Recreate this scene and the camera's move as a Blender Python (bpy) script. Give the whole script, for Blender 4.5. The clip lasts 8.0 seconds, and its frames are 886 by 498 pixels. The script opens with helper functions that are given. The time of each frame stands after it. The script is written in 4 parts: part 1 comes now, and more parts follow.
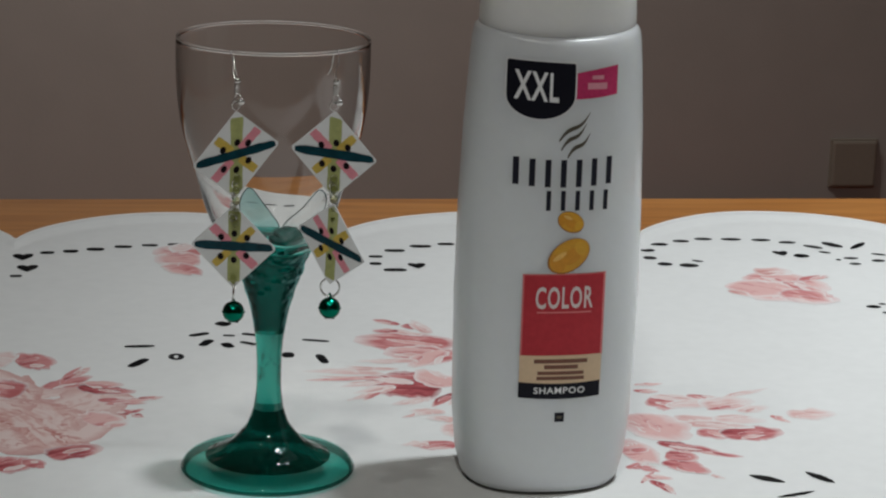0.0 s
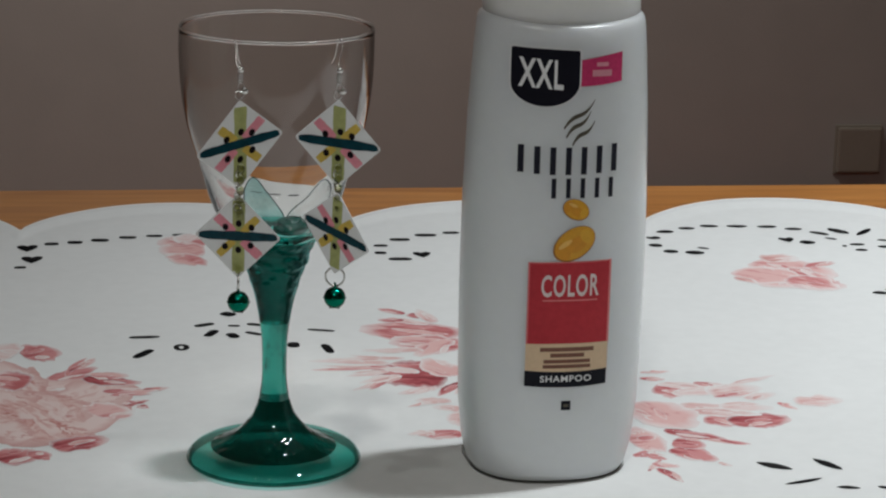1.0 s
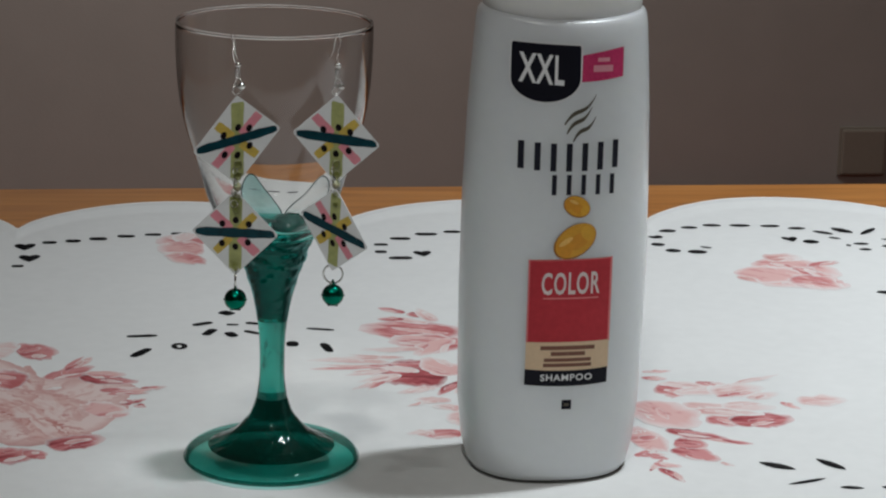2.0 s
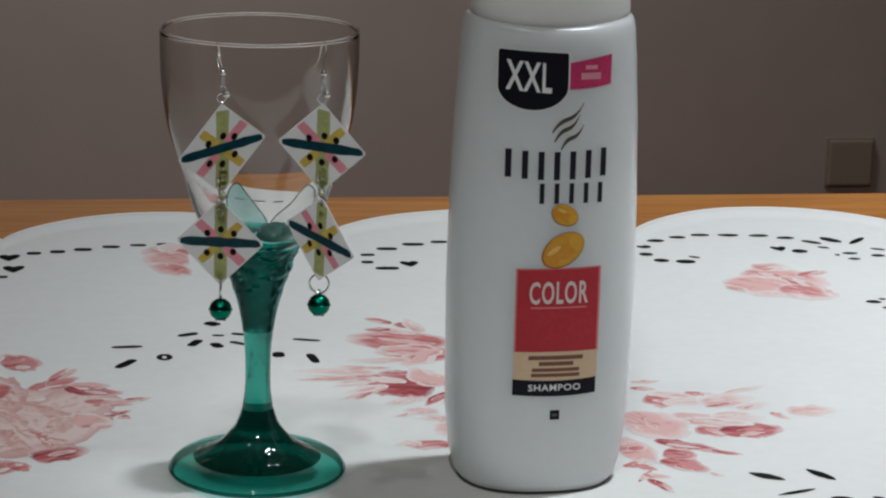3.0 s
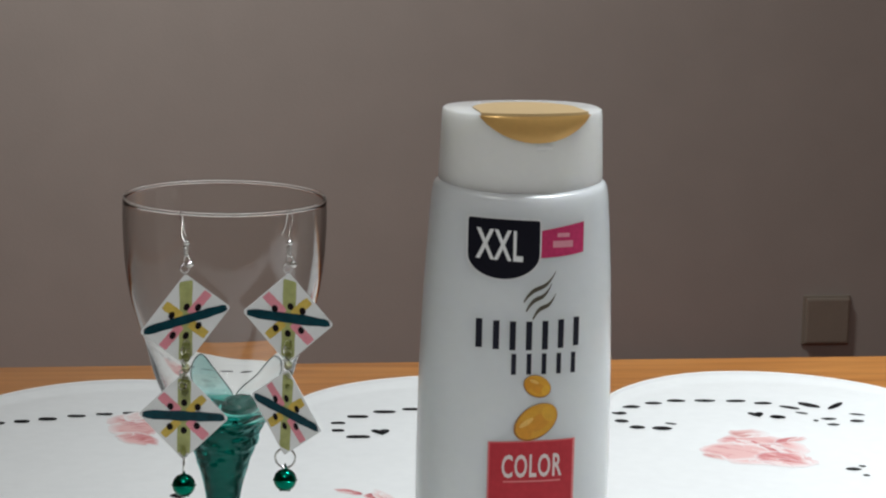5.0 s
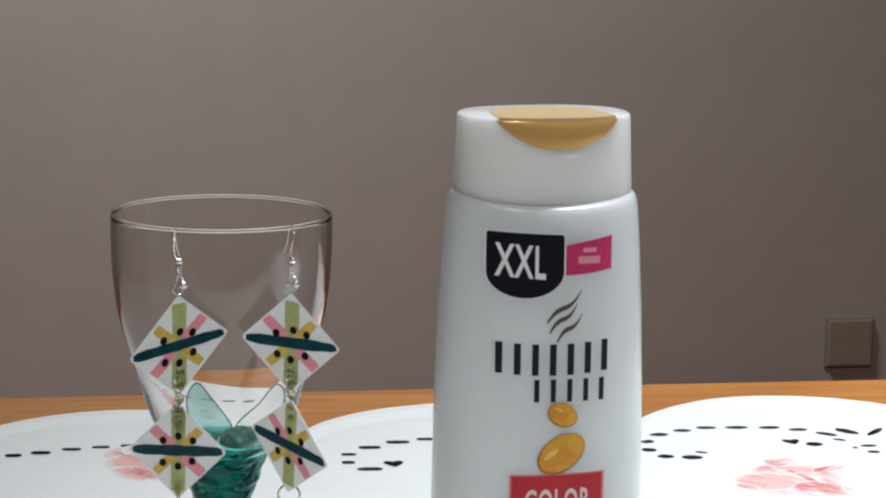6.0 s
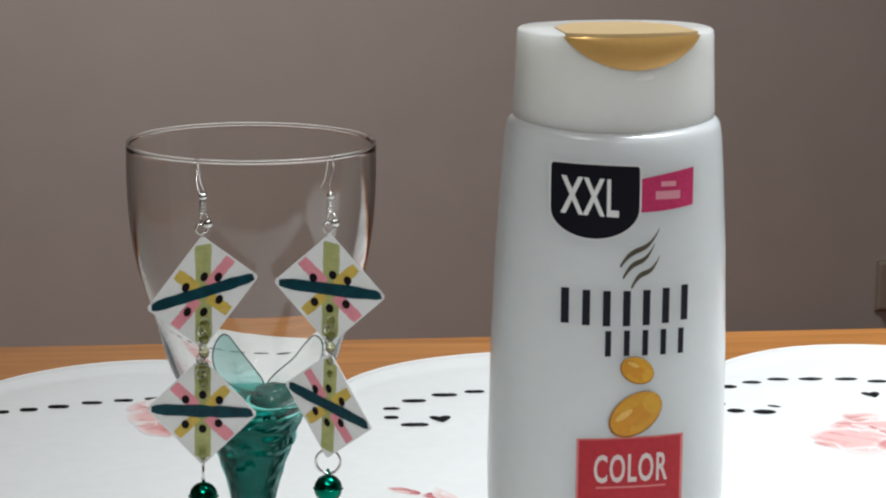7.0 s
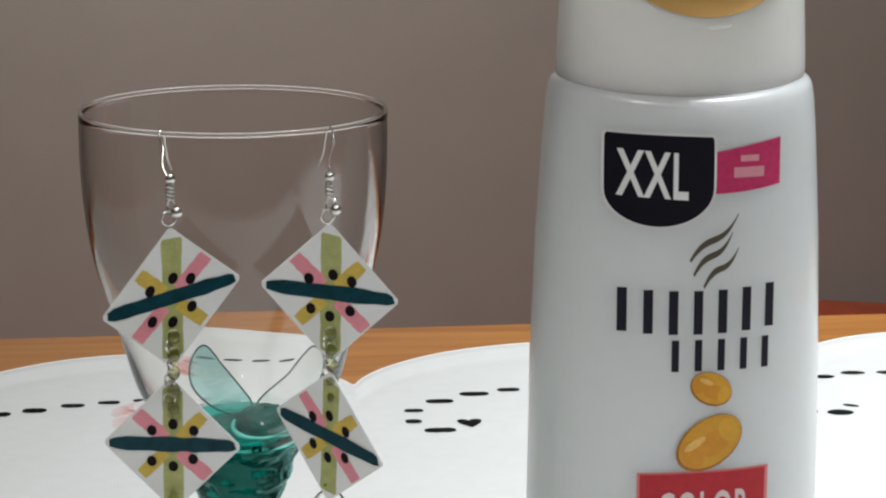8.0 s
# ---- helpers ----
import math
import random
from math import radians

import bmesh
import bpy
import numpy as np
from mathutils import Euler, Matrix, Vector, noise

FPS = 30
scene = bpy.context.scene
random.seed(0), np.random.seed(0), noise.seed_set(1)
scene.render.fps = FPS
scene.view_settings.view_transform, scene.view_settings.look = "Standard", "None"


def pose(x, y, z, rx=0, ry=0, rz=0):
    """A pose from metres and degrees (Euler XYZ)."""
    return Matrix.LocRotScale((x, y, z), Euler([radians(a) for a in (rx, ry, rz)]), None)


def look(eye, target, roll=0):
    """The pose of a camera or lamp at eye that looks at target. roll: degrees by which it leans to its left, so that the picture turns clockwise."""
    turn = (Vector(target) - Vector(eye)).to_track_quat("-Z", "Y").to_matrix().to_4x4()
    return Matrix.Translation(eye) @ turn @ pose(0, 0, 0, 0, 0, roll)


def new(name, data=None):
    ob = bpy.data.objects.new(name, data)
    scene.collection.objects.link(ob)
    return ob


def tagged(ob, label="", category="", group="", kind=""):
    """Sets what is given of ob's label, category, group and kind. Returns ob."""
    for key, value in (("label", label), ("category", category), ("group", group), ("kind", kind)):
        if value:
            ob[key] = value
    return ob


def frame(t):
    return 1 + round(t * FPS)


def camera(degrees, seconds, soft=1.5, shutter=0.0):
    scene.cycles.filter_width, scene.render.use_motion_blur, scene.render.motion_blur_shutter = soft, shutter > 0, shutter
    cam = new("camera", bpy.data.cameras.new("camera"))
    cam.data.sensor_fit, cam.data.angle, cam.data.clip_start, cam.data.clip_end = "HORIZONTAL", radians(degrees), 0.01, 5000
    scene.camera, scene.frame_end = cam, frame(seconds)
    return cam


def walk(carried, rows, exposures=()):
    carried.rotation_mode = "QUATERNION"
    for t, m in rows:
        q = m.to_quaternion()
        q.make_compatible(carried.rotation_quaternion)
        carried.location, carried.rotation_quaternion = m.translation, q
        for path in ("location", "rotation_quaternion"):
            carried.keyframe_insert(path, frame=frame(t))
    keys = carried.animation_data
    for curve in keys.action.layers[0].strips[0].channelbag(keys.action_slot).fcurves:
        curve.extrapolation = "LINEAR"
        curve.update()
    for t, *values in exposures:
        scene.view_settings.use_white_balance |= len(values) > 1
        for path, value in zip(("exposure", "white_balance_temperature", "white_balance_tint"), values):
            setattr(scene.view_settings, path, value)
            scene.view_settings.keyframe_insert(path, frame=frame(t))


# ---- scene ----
cam = camera(21.0, 8.0, soft=2.2)
PATH = [
    (0, (-0.037, -0.956, 0.349), (-0.038, 0.979, -0.155), 1.9),
    (0.5, (-0.036, -0.955, 0.35), (-0.031, 0.977, -0.166), 1.8),
    (1, (-0.037, -0.953, 0.348), (-0.042, 0.98, -0.165), 1.5),
    (1.2, (-0.036, -0.953, 0.348), (-0.038, 0.979, -0.166), 1.6),
    (2.3, (-0.035, -0.942, 0.342), (-0.045, 0.993, -0.162), 1.5),
    (2.5, (-0.035, -0.943, 0.342), (-0.042, 0.995, -0.154), 1.5),
    (3, (-0.035, -0.937, 0.34), (-0.033, 0.999, -0.16), 1.5),
    (3.5, (-0.034, -0.926, 0.339), (-0.023, 1.013, -0.151), 1.6),
    (4, (-0.034, -0.925, 0.338), (-0.027, 1.013, -0.156), 2.0),
    (4.5, (-0.033, -0.919, 0.341), (-0.015, 1.034, -0.09), 1.7),
    (4.7, (-0.032, -0.92, 0.342), (-0.013, 1.04, -0.056), 1.5),
    (5.8, (-0.032, -0.862, 0.328), (-0.022, 1.106, -0.026), 1.0),
    (6, (-0.032, -0.843, 0.324), (-0.026, 1.126, -0.027), 0.8),
    (6.5, (-0.036, -0.805, 0.318), (-0.039, 1.164, -0.034), 1.1),
    (7, (-0.039, -0.746, 0.304), (-0.062, 1.214, -0.095), 0.6),
    (7.5, (-0.036, -0.67, 0.293), (-0.086, 1.284, -0.126), -0.1),
    (8, (-0.04, -0.604, 0.283), (-0.088, 1.348, -0.148), 0.1),
]
walk(cam, [(t, look(eye, target, roll)) for t, eye, target, roll in PATH],
     [(0.0, -1.19, 6680, 10), (1.0, -1.15, 6640, 10), (2.5, -1.14, 6540, 10), (3.0, -1.07, 6540, 10), (3.5, -1.02, 6520, 10), (4.0, -0.99, 6520, 10), (4.5, -0.82, 6600, 10), (6.0, -0.35, 6440, 10),
      (6.5, -0.32, 6440, 10), (7.0, -0.36, 6560, 10), (8.0, -0.39, 6680, 10)])

# ---- light ----
world = bpy.data.worlds.new("room_dusk")
scene.world = world
world.use_nodes = True
world.node_tree.nodes["Background"].inputs["Color"].default_value = (0.9, 0.92, 1.0, 1)
world.node_tree.nodes["Background"].inputs["Strength"].default_value = 0.05


def area_lamp(name, eye, target, size, watts, colour):
    data = bpy.data.lights.new(name, "AREA")
    data.shape, data.size, data.energy, data.color = "SQUARE", size, watts, colour
    ob = new(name, data)
    ob.matrix_world = look(eye, target)
    return ob


# a small ceiling bulb almost overhead, beyond the bottle's right, and a bulb at the camera's left; the other two are
# added
key = area_lamp("ceiling_lamp_light", (0.355, 0.14, 1.45), (0.70, 0.20, 0), 0.20, 13.9, (0.92, 1.0, 1.05))
key.data.shape, key.data.size_y, key.data.spread = "RECTANGLE", 0.05, radians(92)
key.matrix_world = pose(0.355, 0.14, 1.45, 0, -13.5, 20)
# no lamp hangs here: added light that only brightens the back wall
area_lamp("added_wall_light", (-0.45, 1.9, 1.72), (-0.40, 2.7, -0.15), 0.4, 16.2, (0.99, 1.0, 0.97)).data.spread = radians(118)
# unseen fill, added to brighten the fronts of the bottle and cards
area_lamp("front_fill_light", (-0.15, -1.35, 1.68), (0, 0, 0), 0.12, 15.2, (0.975, 1.0, 0.975))
area_lamp("bulb_light", (-0.55, -0.68, 1.66), (-0.05, 0.1, 0), 0.05, 2.8, (0.975, 1.0, 0.975))

# ---- materials ----


def material(name, colour, rough=0.5, metal=0.0, spread=0.15, scale=40.0, bump=0.0, bump_scale=300.0, island=False, coat=0.0, shine=0.5):
    """A principled surface with two scales of colour variation and a fine bump."""
    m = bpy.data.materials.new(name)
    m.use_nodes = True
    n, link = m.node_tree.nodes, m.node_tree.links.new
    p = n["Principled BSDF"]
    p.inputs["Roughness"].default_value, p.inputs["Metallic"].default_value = rough, metal
    p.inputs["Coat Weight"].default_value, p.inputs["Specular IOR Level"].default_value = coat, shine
    where = n.new("ShaderNodeTexCoord")
    big, fine = n.new("ShaderNodeTexNoise"), n.new("ShaderNodeTexNoise")
    big.inputs["Scale"].default_value, fine.inputs["Scale"].default_value = scale, scale * 9
    big.inputs["Detail"].default_value = fine.inputs["Detail"].default_value = 4
    add = n.new("ShaderNodeMath")
    add.operation = "MULTIPLY_ADD"
    add.inputs[1].default_value = 0.5
    for t in (big, fine):
        link(where.outputs["Object"], t.inputs["Vector"])
    link(fine.outputs["Fac"], add.inputs[0])
    half = n.new("ShaderNodeMath")
    half.operation = "MULTIPLY"
    half.inputs[1].default_value = 0.5
    link(big.outputs["Fac"], half.inputs[0])
    link(half.outputs[0], add.inputs[2])
    last = add.outputs[0]
    if island:
        info, mix = n.new("ShaderNodeObjectInfo"), n.new("ShaderNodeMath")
        mix.operation = "MULTIPLY_ADD"
        mix.inputs[1].default_value = 0.45
        mix.inputs[2].default_value = -0.22
        link(info.outputs["Random"], mix.inputs[0])
        more = n.new("ShaderNodeMath")
        link(mix.outputs[0], more.inputs[0])
        link(last, more.inputs[1])
        last = more.outputs[0]
    ramp = n.new("ShaderNodeValToRGB")
    ramp.color_ramp.elements[0].position, ramp.color_ramp.elements[1].position = 0.3, 0.7
    ramp.color_ramp.elements[0].color = (*[c * (1 - spread) for c in colour], 1)
    ramp.color_ramp.elements[1].color = (*[min(1, c * (1 + spread)) for c in colour], 1)
    link(last, ramp.inputs["Fac"])
    link(ramp.outputs["Color"], p.inputs["Base Color"])
    if bump:
        grain, b = n.new("ShaderNodeTexNoise"), n.new("ShaderNodeBump")
        grain.inputs["Scale"].default_value, grain.inputs["Detail"].default_value = bump_scale, 3
        b.inputs["Strength"].default_value, b.inputs["Distance"].default_value = bump, 0.001
        link(where.outputs["Object"], grain.inputs["Vector"])
        link(grain.outputs["Fac"], b.inputs["Height"])
        link(b.outputs["Normal"], p.inputs["Normal"])
    return m


def wood(name, dark, light, scale, stretch, rough):
    m = bpy.data.materials.new(name)
    m.use_nodes = True
    n, link = m.node_tree.nodes, m.node_tree.links.new
    p = n["Principled BSDF"]
    p.inputs["Roughness"].default_value = rough
    where, place = n.new("ShaderNodeTexCoord"), n.new("ShaderNodeMapping")
    place.inputs["Scale"].default_value = stretch
    link(where.outputs["Object"], place.inputs["Vector"])
    t = n.new("ShaderNodeTexNoise")
    t.inputs["Scale"].default_value, t.inputs["Detail"].default_value, t.inputs["Distortion"].default_value = scale, 6, 0.6
    link(place.outputs["Vector"], t.inputs["Vector"])
    ramp = n.new("ShaderNodeValToRGB")
    ramp.color_ramp.elements[0].position, ramp.color_ramp.elements[1].position = 0.32, 0.68
    ramp.color_ramp.elements[0].color, ramp.color_ramp.elements[1].color = (*dark, 1), (*light, 1)
    link(t.outputs["Fac"], ramp.inputs["Fac"])
    link(ramp.outputs["Color"], p.inputs["Base Color"])
    b = n.new("ShaderNodeBump")
    b.inputs["Strength"].default_value, b.inputs["Distance"].default_value = 0.15, 0.001
    link(t.outputs["Fac"], b.inputs["Height"])
    link(b.outputs["Normal"], p.inputs["Normal"])
    return m


def cloth_material(name, colour):
    """Woven cotton: crossed threads as relief, faint mottling."""
    m = material(name, colour, 0.85, 0, 0.035, 14)
    n, link = m.node_tree.nodes, m.node_tree.links.new
    p = n["Principled BSDF"]
    p.inputs["Sheen Weight"].default_value = 0.15
    where = n.new("ShaderNodeTexCoord")
    waves = []
    for axis in ("X", "Y"):
        w = n.new("ShaderNodeTexWave")
        w.bands_direction = axis
        w.inputs["Scale"].default_value, w.inputs["Distortion"].default_value = 260, 1.2
        link(where.outputs["Object"], w.inputs["Vector"])
        waves.append(w)
    add, b = n.new("ShaderNodeMath"), n.new("ShaderNodeBump")
    link(waves[0].outputs["Fac"], add.inputs[0])
    link(waves[1].outputs["Fac"], add.inputs[1])
    b.inputs["Strength"].default_value, b.inputs["Distance"].default_value = 0.07, 0.0003
    link(add.outputs[0], b.inputs["Height"])
    link(b.outputs["Normal"], p.inputs["Normal"])
    return m


def glass(name, colour, clear, ripple=0.0, ior=1.5, gloss=(1, 1, 1)):
    """Glass: tinted refraction under a white Fresnel gloss, with a share of straight passage."""
    m = bpy.data.materials.new(name)
    m.use_nodes = True
    n, link = m.node_tree.nodes, m.node_tree.links.new
    n.remove(n["Principled BSDF"])
    g, s, f = n.new("ShaderNodeBsdfRefraction"), n.new("ShaderNodeBsdfGlossy"), n.new("ShaderNodeFresnel")
    t, through_mix, gloss_mix = n.new("ShaderNodeBsdfTransparent"), n.new("ShaderNodeMixShader"), n.new("ShaderNodeMixShader")
    g.inputs["Color"].default_value, g.inputs["Roughness"].default_value, g.inputs["IOR"].default_value = (*colour, 1), 0.0, ior
    s.inputs["Color"].default_value, s.inputs["Roughness"].default_value = (*gloss, 1), 0.02
    f.inputs["IOR"].default_value = ior
    t.inputs["Color"].default_value = (*colour, 1)
    through_mix.inputs["Fac"].default_value = clear
    if ripple:
        where, wave, b = n.new("ShaderNodeTexCoord"), n.new("ShaderNodeTexNoise"), n.new("ShaderNodeBump")
        wave.inputs["Scale"].default_value, wave.inputs["Detail"].default_value = 150, 1
        b.inputs["Strength"].default_value, b.inputs["Distance"].default_value = ripple, 0.002
        link(where.outputs["Object"], wave.inputs["Vector"])
        link(wave.outputs["Fac"], b.inputs["Height"])
        for node in (s, f):             # the skin is uneven, the body clear
            link(b.outputs["Normal"], node.inputs["Normal"])
    link(g.outputs[0], through_mix.inputs[1])
    link(t.outputs[0], through_mix.inputs[2])
    if clear > 0.5:                       # thin glass: gloss grows towards grazing angles on both of its faces alike
        facing, steep, least = n.new("ShaderNodeLayerWeight"), n.new("ShaderNodeMath"), n.new("ShaderNodeMath")
        steep.operation, steep.inputs[1].default_value = "POWER", 5
        least.operation, least.inputs[1].default_value, least.inputs[2].default_value = "MULTIPLY_ADD", 0.85, 0.04
        facing.inputs["Blend"].default_value = 0.5
        if ripple:
            link(b.outputs["Normal"], facing.inputs["Normal"])
        link(facing.outputs["Facing"], steep.inputs[0])
        link(steep.outputs[0], least.inputs[0])
        f = least
    link(f.outputs[0], gloss_mix.inputs["Fac"])
    link(through_mix.outputs[0], gloss_mix.inputs[1])
    link(s.outputs[0], gloss_mix.inputs[2])
    link(gloss_mix.outputs[0], n["Material Output"].inputs["Surface"])
    return m


def print_material(name, deep, mid, thin, soft=0.35, start=0.12, bare=(0.80, 0.795, 0.785), brushed=True):
    """Dye brushed on cotton: streaks from deep to nearly bare cloth."""
    m = bpy.data.materials.new(name)
    m.use_nodes = True
    n, link = m.node_tree.nodes, m.node_tree.links.new
    p = n["Principled BSDF"]
    p.inputs["Roughness"].default_value, p.inputs["Specular IOR Level"].default_value = 0.85, 0.08
    where, place, info = n.new("ShaderNodeTexCoord"), n.new("ShaderNodeMapping"), n.new("ShaderNodeObjectInfo")
    place.inputs["Scale"].default_value = (80, 260, 1) if brushed else (45, 120, 1)
    brush = n.new("ShaderNodeAttribute")
    brush.attribute_name = "brush"
    ground = brush.outputs["Vector"] if brushed else where.outputs["Object"]
    link(ground, place.inputs["Vector"])
    spin = n.new("ShaderNodeMath")
    spin.operation = "MULTIPLY"
    spin.inputs[1].default_value = 3.0
    link(info.outputs["Random"], spin.inputs[0])
    if not brushed:
        link(spin.outputs[0], place.inputs["Rotation"])
    t = n.new("ShaderNodeTexNoise")
    t.inputs["Scale"].default_value, t.inputs["Detail"].default_value, t.inputs["Distortion"].default_value = 1.0, 3, 0.6
    link(place.outputs["Vector"], t.inputs["Vector"])
    add = n.new("ShaderNodeMath")
    add.operation = "MULTIPLY_ADD"
    add.inputs[1].default_value = 0.30
    link(info.outputs["Random"], add.inputs[0])
    low = n.new("ShaderNodeMath")
    low.operation = "SUBTRACT"
    low.inputs[1].default_value = 0.15
    link(t.outputs["Fac"], low.inputs[0])
    link(low.outputs[0], add.inputs[2])
    ramp = n.new("ShaderNodeValToRGB")
    e = ramp.color_ramp.elements
    e[0].position, e[1].position = 0.32, 0.68
    e[0].color, e[1].color = (*deep, 1), (*thin, 1)
    e.new(0.5).color = (*mid, 1)
    # the brush runs dry along the mark
    run, dry = n.new("ShaderNodeAttribute"), n.new("ShaderNodeMath")
    run.attribute_name = "along"
    dry.operation = "MULTIPLY_ADD"
    dry.inputs[1].default_value = 0.22
    link(run.outputs["Fac"], dry.inputs[0])
    link(add.outputs[0], dry.inputs[2])
    link(dry.outputs[0], ramp.inputs["Fac"])
    # the dye thins out to bare cloth towards the rim of each brush mark
    rim, ragged, fade = n.new("ShaderNodeAttribute"), n.new("ShaderNodeTexNoise"), n.new("ShaderNodeMapRange")
    rim.attribute_name = "rim"
    ragged.inputs["Scale"].default_value, ragged.inputs["Detail"].default_value = 1.3 if brushed else 420, 3
    link(place.outputs["Vector"] if brushed else where.outputs["Object"], ragged.inputs["Vector"])
    mix = n.new("ShaderNodeMath")
    mix.operation = "MULTIPLY_ADD"
    mix.inputs[1].default_value = 0.4 if brushed else 0.5
    link(ragged.outputs["Fac"], mix.inputs[0])
    link(rim.outputs["Fac"], mix.inputs[2])
    fade.inputs["From Min"].default_value, fade.inputs["From Max"].default_value = start, start + soft
    link(mix.outputs[0], fade.inputs["Value"])
    dye = n.new("ShaderNodeMix")
    dye.data_type = "RGBA"
    dye.inputs[6].default_value = (*bare, 1)
    link(fade.outputs["Result"], dye.inputs[0])
    link(ramp.outputs["Color"], dye.inputs[7])
    link(dye.outputs[2], p.inputs["Base Color"])
    return m


WALL = material("grey_beige_paint", (0.43, 0.385, 0.36), 0.9, 0, 0.05, 1.2, 0.2, 220)
CEILING = material("dimmed_ceiling_grey", (0.38, 0.37, 0.35), 0.9, 0, 0.03, 2)
FLOOR = wood("red_brown_parquet", (0.2, 0.05, 0.022), (0.36, 0.1, 0.045), 5, (1, 9, 9), 0.4)
SKIRT = wood("red_brown_skirting", (0.30, 0.06, 0.025), (0.42, 0.10, 0.045), 5, (1, 8, 8), 0.45)
OAK = wood("orange_oak", (0.40, 0.145, 0.03), (0.57, 0.235, 0.06), 7, (1.2, 14, 14), 0.4)
CLOTH = cloth_material("white_cotton", (0.80, 0.80, 0.79))
HEM = cloth_material("white_hem_thread", (0.84, 0.83, 0.80))
BLACK = print_material("black_print", (0.004, 0.004, 0.005), (0.008, 0.008, 0.009), (0.02, 0.019, 0.019), 0.1, 0.08, (0.79, 0.76, 0.74), False)
PINK = print_material("pink_print", (0.50, 0.145, 0.15), (0.62, 0.26, 0.26), (0.74, 0.46, 0.44), 0.75, 0.03, (0.80, 0.785, 0.775))
PALE = print_material("pale_pink_print", (0.60, 0.30, 0.28), (0.71, 0.46, 0.44), (0.77, 0.63, 0.61), 0.9, 0.10)
ROSE = print_material("deep_rose_print", (0.27, 0.05, 0.06), (0.45, 0.11, 0.12), (0.62, 0.27, 0.27), 0.60, 0.02, (0.80, 0.775, 0.765))
SOCKET = material("beige_plastic", (0.31, 0.265, 0.22), 0.5, 0, 0.04, 20)
DARK = material("near_black", (0.05, 0.045, 0.04), 0.7, 0, 0.2, 30)
PEARL = material("pearl_white_plastic", (0.74, 0.765, 0.775), 0.28, 0.0, 0.02, 25, coat=0.45)
CAP = material("white_cap_plastic", (0.86, 0.855, 0.82), 0.3, 0.0, 0.02, 30, coat=0.4)
for plastic in (PEARL, CAP):                  # light bleeds through the milky plastic
    shader = plastic.node_tree.nodes["Principled BSDF"]
    shader.inputs["Subsurface Weight"].default_value = 0.7
    shader.inputs["Subsurface Scale"].default_value = 0.02
    shader.inputs["Subsurface Radius"].default_value = (1.0, 1.0, 0.9)
GLINT = material("white_glint_plastic", (0.86, 0.855, 0.83), 0.25, 0, 0.02, 30, coat=0.3)
GOLD = material("gold_plastic", (0.76, 0.45, 0.15), 0.28, 0.35, 0.05, 60)
# the same gold, paler: lamplight on the lid top put into the colour
GOLDLIT = material("lamplit_gold_plastic", (0.80, 0.57, 0.29), 0.3, 0.25, 0.05, 60)
NAVY = material("black_label_print", (0.010, 0.010, 0.016), 0.35, 0, 0.1, 80, shine=0.12)
LETTER = material("white_label_letters", (0.78, 0.78, 0.78), 0.4, 0, 0.03, 80)
MAGENTA = material("magenta_ribbon_print", (0.55, 0.045, 0.14), 0.35, 0, 0.18, 70, shine=0.12)
RED = material("red_label_print", (0.50, 0.042, 0.055), 0.35, 0, 0.12, 45, shine=0.12)
REDEDGE = material("light_red_label_edge", (0.72, 0.2, 0.2), 0.35, 0, 0.1, 45)
CREAM = material("cream_label_print", (0.72, 0.52, 0.33), 0.35, 0, 0.06, 60)
BROWN = material("brown_label_print", (0.19, 0.07, 0.04), 0.4, 0, 0.2, 60)
INK = material("brand_ink", (0.02, 0.02, 0.03), 0.35, 0, 0.1, 60, shine=0.12)
BRONZE = material("bronze_ink", (0.10, 0.085, 0.06), 0.35, 0.2, 0.15, 60)
AMBER = material("amber_capsule_print", (0.68, 0.33, 0.02), 0.3, 0, 0.12, 60)
AMBERDARK = material("dark_amber_print", (0.36, 0.13, 0.012), 0.3, 0, 0.3, 130)
AMBERGLOW = material("orange_print", (0.65, 0.275, 0.013), 0.3, 0, 0.12, 60)
AMBERCLEAR = material("yellow_amber_print", (0.72, 0.375, 0.025), 0.3, 0, 0.12, 60)
RIBBONTEXT = material("pink_ribbon_print", (0.72, 0.30, 0.36), 0.4, 0, 0.08, 80)
PINKLETTER = material("pale_pink_letters", (0.74, 0.62, 0.60), 0.4, 0, 0.08, 80)
AMBERLIGHT = material("light_amber_print", (0.78, 0.47, 0.12), 0.3, 0, 0.2, 130)
PAPER = material("white_card", (0.84, 0.85, 0.85), 0.45, 0, 0.03, 200, coat=0.3)
# unseen backs of the cards, darkened to cut their reflection in the bowl
DIMBACK = material("dimmed_card_back", (0.26, 0.24, 0.21), 0.8, 0, 0.1, 200)
OLIVE = material("olive_paint", (0.42, 0.44, 0.17), 0.4, 0, 0.25, 300)
TEAL = material("dark_teal_paint", (0.003, 0.045, 0.062), 0.3, 0, 0.5, 300, coat=0.12, shine=0.2)
PINKPAINT = material("pink_paint", (0.83, 0.30, 0.36), 0.4, 0, 0.12, 300)
YELLOWPAINT = material("mustard_paint", (0.66, 0.47, 0.09), 0.4, 0, 0.2, 300)
DOT = material("black_dot_paint", (0.012, 0.008, 0.01), 0.3, 0, 0.3, 300, shine=0.12)
SILVER = material("silver_wire", (0.78, 0.77, 0.74), 0.18, 1.0, 0.1, 400)
BELL = material("green_metal_bell", (0.0, 0.17, 0.105), 0.16, 1.0, 0.15, 200)
CRYSTAL = glass("olive_crystal", (0.92, 0.93, 0.74), 0.3, 0.0, 1.55)
